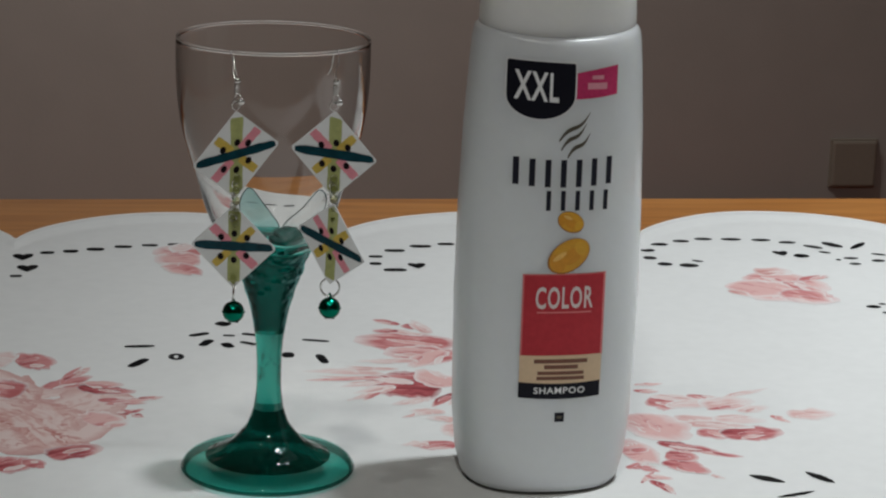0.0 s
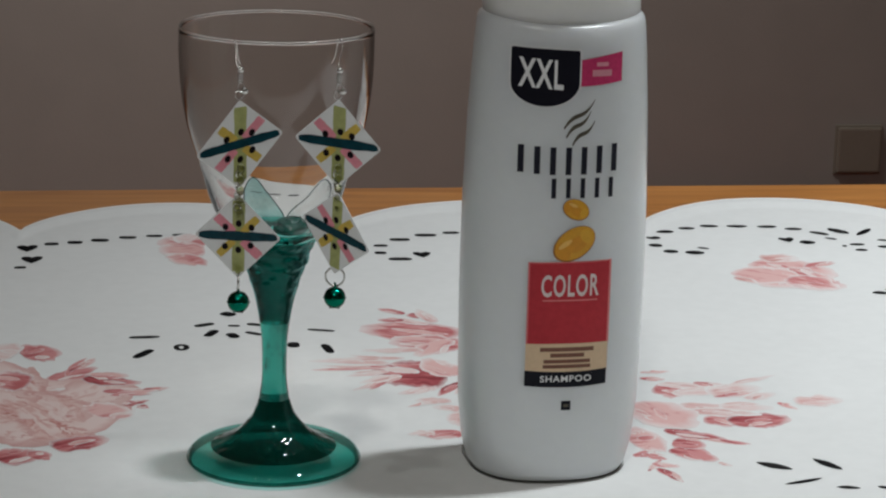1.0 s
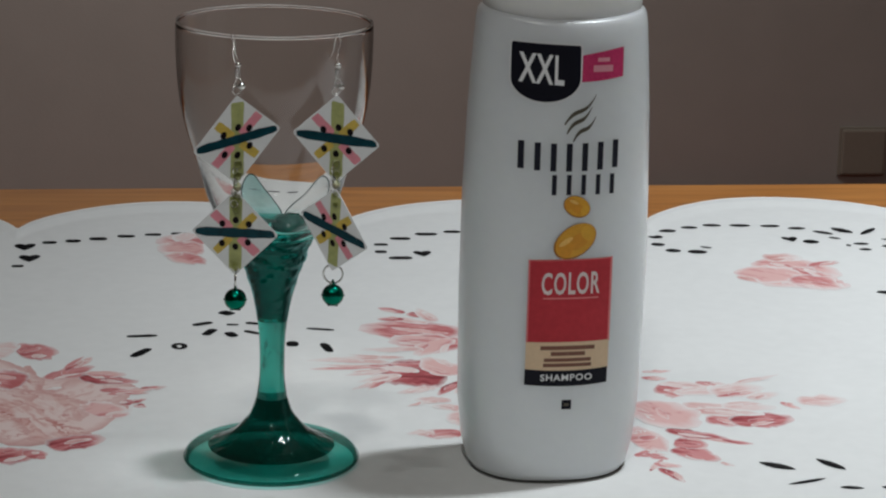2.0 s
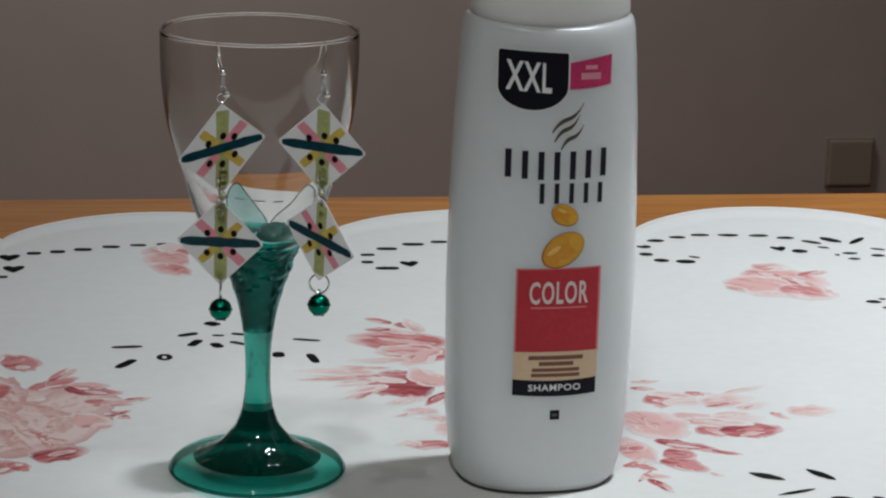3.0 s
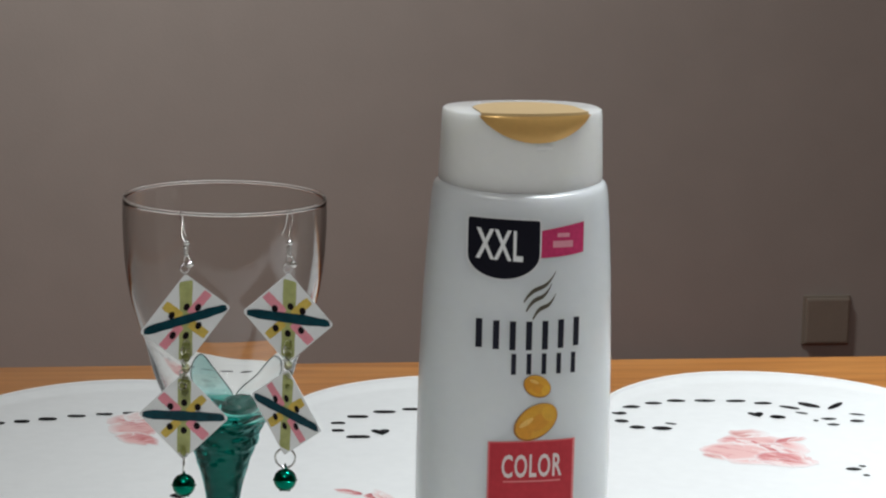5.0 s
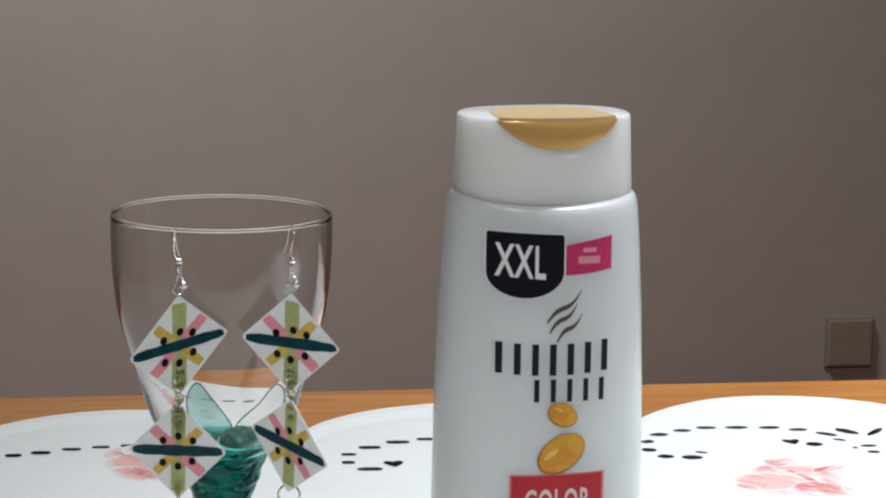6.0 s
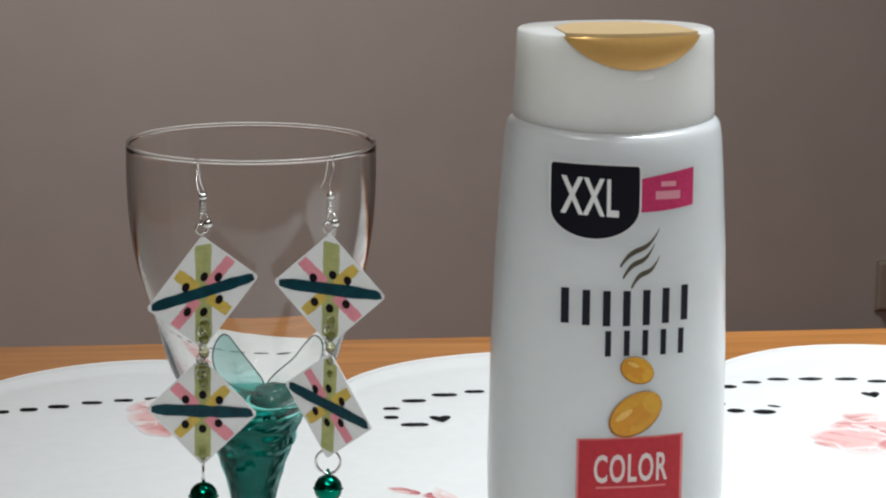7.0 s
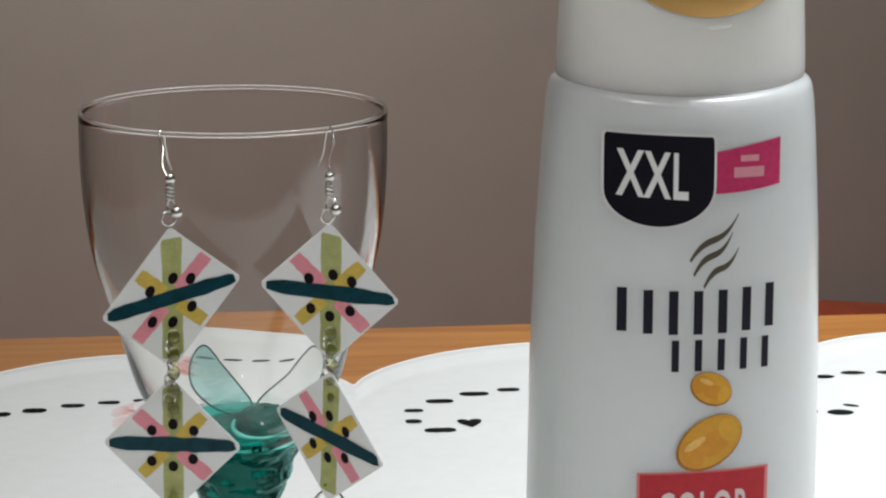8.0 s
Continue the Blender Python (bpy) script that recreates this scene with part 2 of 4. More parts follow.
CLEAR = glass("clear_glass", (0.998, 0.996, 0.990), 0.0, 0.0, 1.5, (0.8, 0.8, 0.8))
GREEN = glass("green_glass", (0.03, 0.32, 0.28), 0.7, 0.15, 1.5, (0.5, 0.95, 0.88))
FLARE = glass("rippled_green_glass", (0.025, 0.42, 0.37), 0.15, 1.0, 1.5, (0.45, 0.95, 0.9))
# darkness that the cone would refract from the room, given as tint
DEEP = glass("darkened_green_glass", (0.012, 0.19, 0.165), 0.7, 0.6, 1.5)
THIN = glass("thin_green_glass", (0.18, 0.63, 0.56), 0.0, 0.0, 1.5)
PLATE = glass("pale_green_glass_plate", (0.40, 0.83, 0.78), 0.85, 0.12, 1.5)
# the foot's dark refracted outline is put into this tint
EDGE = glass("darkened_green_glass_edge", (0.015, 0.22, 0.19), 0.6, 0.0, 1.5)
CUSHION = material("red_fabric", (0.42, 0.075, 0.03), 0.9, 0, 0.2, 30, 0.4, 200)
# glass for the added lobes that copy a refraction in the bowl
LOBE = glass("pale_green_glass", (0.74, 0.91, 0.90), 0.8)
FAINT = glass("colourless_refraction", (0.97, 0.98, 0.98), 0.9)
OUTLINE = glass("grey_green_refraction_edge", (0.34, 0.44, 0.44), 0.6)
PALERING = material("bright_outline_green", (0.16, 0.62, 0.54), 0.2, 0.0, 0.2, 200)
DROP = material("green_drop_glass", (0.001, 0.085, 0.068), 0.15, 0.0, 0.5, 260, shine=0.12)
DROP.node_tree.nodes["Principled BSDF"].inputs["Transmission Weight"].default_value = 0.15
RIM = glass("rim_glass", (0.985, 0.98, 0.97), 0.1)

# ---- building helpers ----


def part(name, bm, mat, parent=None, label="", smooth=False):
    me = bpy.data.meshes.new(name)
    bmesh.ops.recalc_face_normals(bm, faces=bm.faces[:])
    bm.to_mesh(me)
    bm.free()
    me.materials.append(mat)
    if smooth:
        me.polygons.foreach_set("use_smooth", [True] * len(me.polygons))
        me.update()
    ob = new(name, me)
    if parent:
        ob.parent = parent
    return tagged(ob, label)


def raw(name, verts, faces, mat, parent=None, label="", smooth=False):
    me = bpy.data.meshes.new(name)
    me.from_pydata(verts, [], faces)
    me.materials.append(mat)
    if smooth:
        me.polygons.foreach_set("use_smooth", [True] * len(me.polygons))
    me.update()
    ob = new(name, me)
    if parent:
        ob.parent = parent
    return tagged(ob, label)


def box(x0, y0, z0, x1, y1, z1, bevel=0.0, m=None):
    bm = bmesh.new()
    bmesh.ops.create_cube(bm, size=1)
    bmesh.ops.transform(bm, verts=bm.verts, matrix=Matrix.Translation(((x0 + x1) / 2, (y0 + y1) / 2, (z0 + z1) / 2)) @ Matrix.Diagonal((x1 - x0, y1 - y0, z1 - z0, 1)))
    if bevel:
        bmesh.ops.bevel(bm, geom=bm.edges[:], offset=bevel, segments=2, affect="EDGES", profile=0.6)
    if m:
        bmesh.ops.transform(bm, verts=bm.verts, matrix=m)
    return bm


def empty(name, m, label, category, group=""):
    ob = new(name)
    ob.empty_display_size = 0.02
    ob.matrix_world = m
    return tagged(ob, label, category, group)


def tube(points, radius, sides=8, closed=False):
    """A bmesh tube along points."""
    bm, rings, pts = bmesh.new(), [], [Vector(p) for p in points]
    n = len(pts)
    for k, p in enumerate(pts):
        a = pts[(k - 1) % n] if closed or k else p
        b = pts[(k + 1) % n] if closed or k < n - 1 else p
        d = (b - a).normalized()
        s = d.orthogonal() if k == 0 else side - d * side.dot(d)
        side = s.normalized()
        up = d.cross(side)
        rings.append([bm.verts.new(p + radius * (math.cos(q) * side + math.sin(q) * up)) for q in [2 * math.pi * j / sides for j in range(sides)]])
    for k in range(n if closed else n - 1):
        r, q = rings[k], rings[(k + 1) % n]
        for j in range(sides):
            bm.faces.new((r[j], r[(j + 1) % sides], q[(j + 1) % sides], q[j]))
    if not closed:
        bm.faces.new(rings[0][::-1])
        bm.faces.new(rings[-1])
    return bm


def ball(centre, radius, squash=1.0, sub=2):
    bm = bmesh.new()
    bmesh.ops.create_icosphere(bm, subdivisions=sub, radius=radius)
    bmesh.ops.transform(bm, verts=bm.verts, matrix=Matrix.Translation(centre) @ Matrix.Diagonal((1, 1, squash, 1)))
    return bm


# ---- the room ----
TURN = 8.4                       # the table and the room stand turned by this much
ROOM = pose(0, 0, 0, 0, 0, TURN)
FLOOR_Z, CEIL_Z = -0.72, 1.8
BACK = 2.88                      # the back wall's face, along the room's depth
LEFT, RIGHT, FRONT = -2.6, 2.6, -2.4


def room_box(name, a, b, mat, label, category):
    ob = part(name, box(*a, *b), mat)
    ob.matrix_world = ROOM
    return tagged(ob, label, category, kind="structure")


room_box("floor", (LEFT - 0.1, FRONT - 0.1, FLOOR_Z - 0.05), (RIGHT + 0.1, BACK + 0.1, FLOOR_Z), FLOOR, "red-brown wooden floor of the room", "floor")
# unseen ceiling, added for bounced light and greyed to weaken its reflection
room_box("ceiling", (LEFT - 0.1, FRONT - 0.1, CEIL_Z), (RIGHT + 0.1, BACK + 0.1, CEIL_Z + 0.05), CEILING, "unseen plain ceiling, greyed to dim its reflected light", "ceiling")
room_box("wall_north", (LEFT, BACK, FLOOR_Z), (RIGHT, BACK + 0.1, CEIL_Z), WALL, "grey-beige painted wall behind the table", "wall")
# the south, west and east walls are unseen, added to bounce light
room_box("wall_south", (LEFT, FRONT - 0.1, FLOOR_Z), (RIGHT, FRONT, CEIL_Z), WALL, "grey-beige painted wall", "wall")
room_box("wall_west", (LEFT - 0.1, FRONT - 0.1, FLOOR_Z), (LEFT, BACK + 0.1, CEIL_Z), WALL, "grey-beige painted wall", "wall")
room_box("wall_east", (RIGHT, FRONT - 0.1, FLOOR_Z), (RIGHT + 0.1, BACK + 0.1, CEIL_Z), WALL, "grey-beige painted wall", "wall")
skirt = part("baseboard", box(LEFT, BACK - 0.016, FLOOR_Z, RIGHT, BACK, FLOOR_Z + 0.06, 0.004), SKIRT)
skirt.matrix_world = ROOM
tagged(skirt, "red-brown wooden baseboard along the wall", "baseboard", kind="structure")

# wall socket: frame, raised cover and a shadow gap
sx, sz = 1.081, -0.508
socket = empty("wall_socket", ROOM @ pose(sx, BACK, sz), "beige plastic wall socket cover on the grey wall", "socket")
part("frame", box(-0.041, -0.005, -0.042, 0.041, 0, 0.042, 0.002), SOCKET, socket)
part("cover", box(-0.038, -0.014, -0.039, 0.038, -0.005, 0.039, 0.004), SOCKET, socket, "raised square beige cover")

# red cushion on the floor against the wall
bm = bmesh.new()
bmesh.ops.create_uvsphere(bm, u_segments=40, v_segments=24, radius=1)
for v in bm.verts:
    c = v.co
    edge = [math.copysign(abs(q) ** 0.55, q) for q in c]
    v.co = Vector((edge[0] * 0.24 * (1 - 0.04 * c.z), edge[1] * 0.10, edge[2] * 0.0775 + 0.0775 - 0.006 * c.x + 0.004 * noise.noise(c * 2.5)))
cushion = part("floor_cushion", bm, CUSHION, smooth=True)
cushion.matrix_world = ROOM @ pose(0.81, BACK - 0.13, FLOOR_Z + 0.002)
tagged(cushion, "red-brown fabric cushion lying on the floor by the wall", "cushion")
pipe = [(0.245 * math.copysign(abs(math.cos(q)) ** 0.4, math.cos(q)), 0.102 * math.copysign(abs(math.sin(q)) ** 0.4, math.sin(q)), 0.0775) for q in [2 * math.pi * k / 60 for k in range(60)]]
part("piping", tube(pipe, 0.003, 6, True), CUSHION, cushion, smooth=True)

# ---- table ----
FAR = 0.523
table = empty("wooden_table", ROOM @ pose(0, 0, -0.0027), "orange-brown oak table under a white tablecloth", "table")
part("tabletop", box(-0.75, FAR - 1.0, -0.028, 0.75, FAR, 0, 0.0025), OAK, table)
part("apron", box(-0.66, FAR - 0.90, -0.11, 0.66, FAR - 0.08, -0.029), OAK, table)
for lx in (-0.67, 0.67):
    for ly in (FAR - 0.92, FAR - 0.08):
        part("leg", box(lx - 0.03, ly - 0.03, FLOOR_Z + 0.0027, lx + 0.03, ly + 0.03, -0.03, 0.004), OAK, table)

# ---- tablecloth ----
PERIOD, START = 0.182, -0.044    # scallops along the far hem
HALF_U, NEAR_V, FAR_V = 0.655, -0.44, 0.405


def lobe(s):
    return abs(math.sin(math.pi * (s - START) / PERIOD)) ** 0.58


def cloth_height(u, v):
    """Gentle waves of the cloth above the table."""
    p = noise.noise((u * 9, v * 9, 0.3)) * 0.0007 + noise.noise((u * 23, v * 15, 4.1)) * 0.00025
    d = FAR_V + 0.070 * lobe(u) - v          # the hem stands up a little in a soft roll
    roll = 0.0016 * math.exp(-((d - 0.009) / 0.0055) ** 2) - 0.0006 * math.exp(-((d - 0.024) / 0.006) ** 2) if -0.01 < d < 0.06 else 0
    return 0.0013 + max(-0.0008, p) + roll


def cloth_point(a, c):
    """A point of the cloth's plan, a and c in 0 to 1 across and along."""
    u = -HALF_U + 2 * HALF_U * a
    near, far = NEAR_V - 0.03 * lobe(u), FAR_V + 0.070 * lobe(u)
    v = near + (far - near) * c
    return u * (1 + 0.03 * abs(2 * a - 1) ** 30 * lobe(v)), v


cloth = empty("tablecloth", ROOM @ pose(0, 0, -0.0015), "white cotton tablecloth with scalloped hem, black dashes and pink roses", "tablecloth")
NU, NV = 640, 150
verts, faces = [], []
for j in range(NV + 1):
    for i in range(NU + 1):
        u, v = cloth_point(i / NU, j / NV)
        verts.append((u, v, cloth_height(u, v)))
faces = [(j * (NU + 1) + i, j * (NU + 1) + i + 1, (j + 1) * (NU + 1) + i + 1, (j + 1) * (NU + 1) + i) for j in range(NV) for i in range(NU)]
raw("cloth", verts, faces, CLOTH, cloth, smooth=True)
border = [cloth_point(i / NU, 1) for i in range(NU)] + [cloth_point(1, 1 - j / NV) for j in range(NV)]
border += [cloth_point(1 - i / NU, 0) for i in range(NU)] + [cloth_point(0, j / NV) for j in range(NV)]
part("hem", tube([(u, v, cloth_height(u, v) - 0.0006) for u, v in border], 0.0011, 6, True), HEM, cloth, "raised stitched hem", smooth=True)


class Print:
    """Flat pieces of a printed pattern laid on the cloth, each a little higher than the last."""

    lift = 0.0

    def __init__(self, name, mat):
        self.name, self.mat = name, mat

    def blob(self, points):
        Print.lift = (Print.lift + 0.000001) % 0.00012
        cu, cv = sum(p[0] for p in points) / len(points), sum(p[1] for p in points) / len(points)
        n = len(points)
        verts = [(u, v, cloth_height(u, v) + 0.00005 + Print.lift) for u, v in [(cu, cv), *points]]
        ob = raw(self.name, verts, [(0, 1 + k, 1 + (k + 1) % n) for k in range(n)], self.mat, cloth)
        ob.data.attributes.new("rim", "FLOAT", "POINT").data.foreach_set("value", [1.0] + [0.0] * n)

    def stroke(self, u, v, angle, length, width, bend=0.0, taper=0.58):
        """A brush stroke: a lens with blunt ends."""
        c, s = math.cos(radians(angle)), math.sin(radians(angle))
        up, down = [], []
        for k in range(15):
            a = k / 7 - 1
            w = width * 0.53 * (1 - taper * abs(a) ** (2.5 if taper > 0.6 else 5)) * random.uniform(0.92, 1.08)
            x, y = a * length / 2, bend * length * (1 - a * a)
            up.append((u + x * c - (y + w) * s, v + x * s + (y + w) * c))
            down.append((u + x * c - (y - w) * s, v + x * s + (y - w) * c))
        self.blob(up + down[::-1])

    def brushed(self, u, v, angle, length, width, point):
        """A mark from (u, v) along angle; point: how sharply its ends taper."""
        c, s = math.cos(radians(angle)), math.sin(radians(angle))
        Print.lift = (Print.lift + 0.000001) % 0.00012
        na, nw, seed = 16, 6, random.uniform(0, 60)
        bend = random.uniform(-0.10, 0.10)
        verts, faces, rim, along, brush = [], [], [], [], []
        for i in range(na + 1):
            a = i / na
            half = 0.5 * width * max(0.04, math.sin(math.pi * (0.08 + 0.88 * a ** 0.85))) ** (0.4 + 0.5 * point)
            for j in range(nw + 1):
                g = 2 * j / nw - 1
                wob = 1 + 0.35 * noise.noise((a * 4, g * 1.5, seed)) + 0.18 * noise.noise((a * 13, g * 3, seed + 9))
                x = length * (a + 0.10 * noise.noise((g * 2.2, seed, 3.0)) * math.sin(math.pi * a))
                y = g * half * wob + bend * length * 4 * a * (1 - a) * 0.5
                pu, pv = u + x * c - y * s, v + x * s + y * c
                verts.append((pu, pv, cloth_height(pu, pv) + 0.00005 + Print.lift))
                rim.append(min(1.0, 1.7 * (1 - abs(g))) * min(1.0, 5 * a + 0.2, 2.6 * (1 - a)))
                along.append(a)
                brush += [x, g * half, seed]
        for i in range(na):
            for j in range(nw):
                k = i * (nw + 1) + j
                faces.append((k, k + nw + 1, k + nw + 2, k + 1))
        me = raw(self.name, verts, faces, self.mat, cloth).data
        me.attributes.new("rim", "FLOAT", "POINT").data.foreach_set("value", rim)
        me.attributes.new("brush", "FLOAT_VECTOR", "POINT").data.foreach_set("vector", brush)
        me.attributes.new("along", "FLOAT", "POINT").data.foreach_set("value", along)


black, pink, pale, rose = Print("black_dash", BLACK), Print("pink_petal", PINK), Print("pale_petal", PALE), Print("rose_stroke", ROSE)


def row(v):
    return 0.350 + 0.052 * lobe(v) ** 1.05


def heart_ring(x, y, size=1.0):
    """The outline of a small printed heart."""
    turns = [2 * math.pi * k / 20 for k in range(20)]
    return [(x + size * 0.0052 * math.sin(q) ** 3, y + size * 0.0075 * (0.8 * math.cos(q) - 0.32 * math.cos(2 * q) - 0.12 * math.cos(3 * q))) for q in turns]


def hook(u, v, side=1):
    """The little loop of dashes with a heart that closes each scallop."""
    for du, dv, a, n in ((0.0, 0.007, 10, 0.011), (0.0, -0.007, -8, 0.011), (0.011, -0.017, -12, 0.014)):
        black.stroke(u + side * du, v + dv, side * a, n, 0.0062)
    black.blob(heart_ring(u + side * 0.0235, v - 0.014))


# dashes that follow the scallops; those near the glass and the bottle are brushed by hand, each in its own place
for n in range(-3, 4):
    left = START + n * PERIOD
    for k in range(10):
        u = left + 0.018 + k * 0.0158
        slope = math.degrees(math.atan2(row(u + 0.004) - row(u - 0.004), 0.008))
        if n == 1 or (n == 0 and u < 0.030) or (n == -1 and u < -0.126):
            continue
        black.stroke(u, row(u), slope * 0.8, 0.0110, 0.0056 + 0.0012 * (k % 3 == 0))
    if n not in (-1, 0, 1):
        hook(left + 0.0205, 0.3610, 1)
# the end of a scallop between the glass and the bottle
LOOP_DASHES = [
    (-0.0221, 0.3704, -2, 0.0080, 0.0059), (-0.0239, 0.3547, -2, 0.0068, 0.0066), (-0.0144, 0.3408, -3, 0.0130, 0.0073), (-0.0096, 0.3835, -2, 0.0118, 0.0069),
    (0.0066, 0.3933, -2, 0.0127, 0.0070), (0.0222, 0.3979, -2, 0.0098, 0.0062),
]
# the row beside the glass
ROW_DASHES = [
    (-0.2073, 0.3800, -2, 0.0080, 0.0067), (-0.1943, 0.3828, -2, 0.0085, 0.0075), (-0.1804, 0.3872, -2, 0.0101, 0.0076), (-0.1647, 0.3934, -2, 0.0100, 0.0068),
    (-0.1496, 0.3966, -2, 0.0093, 0.0060), (-0.1344, 0.3982, -2, 0.0099, 0.0060), (-0.2232, 0.3316, -3, 0.0065, 0.0054),
]
# the scallop on the bottle's other side
SCALLOP_DASHES = [
    (0.1390, 0.3806, -2, 0.0083, 0.0087), (0.1493, 0.3948, -2, 0.0102, 0.0079), (0.1640, 0.4022, -2, 0.0099, 0.0070), (0.1788, 0.4071, -2, 0.0110, 0.0070),
    (0.1958, 0.4069, -2, 0.0125, 0.0070), (0.2137, 0.4047, -2, 0.0116, 0.0070), (0.2281, 0.3981, -2, 0.0104, 0.0070), (0.2407, 0.3872, -41, 0.0126, 0.0065),
    (0.2441, 0.3744, -34, 0.0075, 0.0043), (0.1363, 0.3627, -2, 0.0078, 0.0085), (0.1420, 0.3489, -2, 0.0087, 0.0083), (0.1554, 0.3460, -3, 0.0111, 0.0092),
    (0.1628, 0.3557, -31, 0.0069, 0.0041),
]
# its leaf sprig
SPRIG_DASHES = [
    (0.2539, 0.3922, -57, 0.0158, 0.0086), (0.2686, 0.3891, 50, 0.0199, 0.0050), (0.2556, 0.3604, -2, 0.0092, 0.0057), (0.2542, 0.3473, -2, 0.0073, 0.0056),
    (0.2750, 0.3685, -25, 0.0090, 0.0045), (0.2702, 0.3541, -2, 0.0082, 0.0066), (0.2471, 0.3570, -2, 0.0030, 0.0047), (0.2276, 0.3664, -2, 0.0094, 0.0096),
    (0.2368, 0.2588, -3, 0.0085, 0.0066), (0.2434, 0.2642, -3, 0.0043, 0.0037), (0.2399, 0.2473, -3, 0.0039, 0.0040),
]
# long leaves close to the bottle's foot
LEAF_DASHES = [
    (0.1055, -0.0024, -36, 0.0166, 0.0067), (0.1292, -0.0017, -58, 0.0169, 0.0058), (0.1129, -0.0216, 20, 0.0195, 0.0033), (0.1298, -0.0301, -10, 0.0102, 0.0041),
    (0.1452, -0.0306, -27, 0.0057, 0.0036),
]
for dashes, taper in ((LOOP_DASHES, 0.58), (ROW_DASHES, 0.58), (SCALLOP_DASHES, 0.7), (SPRIG_DASHES, 0.8), (LEAF_DASHES, 0.95)):
    for u, v, angle, length, width in dashes:
        black.stroke(u, v, angle, length, width * 0.85, random.uniform(-0.03, 0.03), taper)
for u, v, size in ((-0.0009, 0.3504, 1.0), (-0.2206, 0.3722, 1.15), (-0.2174, 0.3479, 1.15), (0.2171, 0.3735, 0.9)):
    black.blob(heart_ring(u, v, size))


def spray(m):
    """A fan of short dashes round a small ring."""
    for x, y, a, n, w in ((-0.045, -0.002, 9, 0.0150, 0.0040), (-0.042, -0.029, 50, 0.0155, 0.0050), (-0.018, 0.022, 27, 0.011, 0.0045), (-0.013, 0.008, 56, 0.012, 0.0050),
                          (-0.003, 0.022, 0, 0.006, 0.003), (-0.002, 0.005, -48, 0.009, 0.0055), (-0.008, 0.042, -27, 0.008, 0.007), (0.008, 0.025, -10, 0.010, 0.004),
                          (0.008, 0.010, -22, 0.010, 0.004), (0.029, -0.008, -65, 0.009, 0.006), (0.041, 0.018, -7, 0.0140, 0.0036), (0.046, -0.013, -56, 0.0155, 0.0045)):
        p = m @ Vector((x, y, 0))
        black.stroke(p.x, p.y, a * 1.3 + math.degrees(m.to_euler().z), n, w * 0.95)
    p = m @ Vector((-0.025, -0.017, 0))
    for k in range(10):
        q = 36 * k
        black.stroke(p.x + 0.0025 * math.cos(radians(q)), p.y + 0.0040 * math.sin(radians(q)), q + 90, 0.0032, 0.0027)


INTO = pose(0, 0, 0, 0, 0, -TURN)
spray(INTO @ pose(-0.141, 0.176, 0))
spray(INTO @ pose(0.43, 0.19, 0, 0, 0, 90))
spray(INTO @ pose(-0.43, 0.15, 0, 0, 0, -90))


def at_room(x, y):
    p = INTO @ Vector((x, y, 0))
    return p.x, p.y


VEIL = print_material("pale_rose_wash", (0.52, 0.22, 0.20), (0.66, 0.40, 0.37), (0.76, 0.60, 0.57), 0.7, 0.12, (0.62, 0.36, 0.34))
OCHRE = print_material("ochre_print", (0.34, 0.13, 0.07), (0.52, 0.26, 0.16), (0.68, 0.45, 0.36), 0.5, 0.4)
DYES = {"veil": Print("petal_wash", VEIL), "petal": pink, "pale": pale, "rose": rose, "ochre": Print("ochre_stroke", OCHRE)}


def paint(marks):
    """Brush marks of (dye, start x, start y, angle, length, width): dense where the brush was set down, thin where it left."""
    for dye, x, y, angle, length, width in marks:
        u, v = at_room(x, y)
        long, wide = {"veil": (1.5, 1.9), "pale": (1.4, 1.7), "petal": (1.35, 1.5), "rose": (1.35, 1.35), "ochre": (1.2, 1.3)}[dye]
        DYES[dye].brushed(u, v, angle - TURN, length * long, width * wide, 0.9 if width < 0.3 * length else 0.45)
        for k in range(2 if dye in ("petal", "rose", "pale") else 0):   # stray bristles beside the mark
            a = radians(angle - TURN)
            f, g = random.uniform(0.1, 0.6) * length, random.uniform(-0.6, 0.6) * width
            DYES[dye if k else "pale"].brushed(u + f * math.cos(a) - g * math.sin(a), v + f * math.sin(a) + g * math.cos(a), angle - TURN + random.uniform(-18, 18),
                                               length * random.uniform(0.5, 0.9), max(0.0035, width * random.uniform(0.2, 0.35)), 0.9)


# a rose: the large petals
LEFT_WASH = [("veil", -0.232, 0.040, 60, 0.050, 0.040), ("veil", -0.196, 0.040, 140, 0.042, 0.036), ("pale", -0.222, 0.084, -40, 0.040, 0.026), ("veil", -0.240, 0.080, -60, 0.050, 0.036)]
LEFT_ROSE = [
    ("veil", -0.220, 0.062, 115, 0.055, 0.013), ("veil", -0.218, 0.059, 103, 0.043, 0.008), ("veil", -0.211, 0.054, 71, 0.040, 0.020), ("veil", -0.208, 0.048, -13, 0.017, 0.029),
    ("veil", -0.212, 0.042, -54, 0.026, 0.014), ("veil", -0.220, 0.047, -95, 0.023, 0.011), ("veil", -0.228, 0.061, 143, 0.021, 0.023), ("veil", -0.228, 0.046, -133, 0.016, 0.026),
    ("petal", -0.194, 0.056, 45, 0.013, 0.018), ("rose", -0.203, 0.009, 39, 0.019, 0.014), ("rose", -0.225, -0.006, 30, 0.014, 0.016), ("rose", -0.211, -0.003, 45, 0.007, 0.010),
    ("rose", -0.240, 0.139, 30, 0.014, 0.022), ("pale", -0.243, 0.141, 167, 0.013, 0.020), ("petal", -0.229, 0.099, 174, 0.018, 0.019),
]
paint(LEFT_WASH)
paint(LEFT_ROSE)
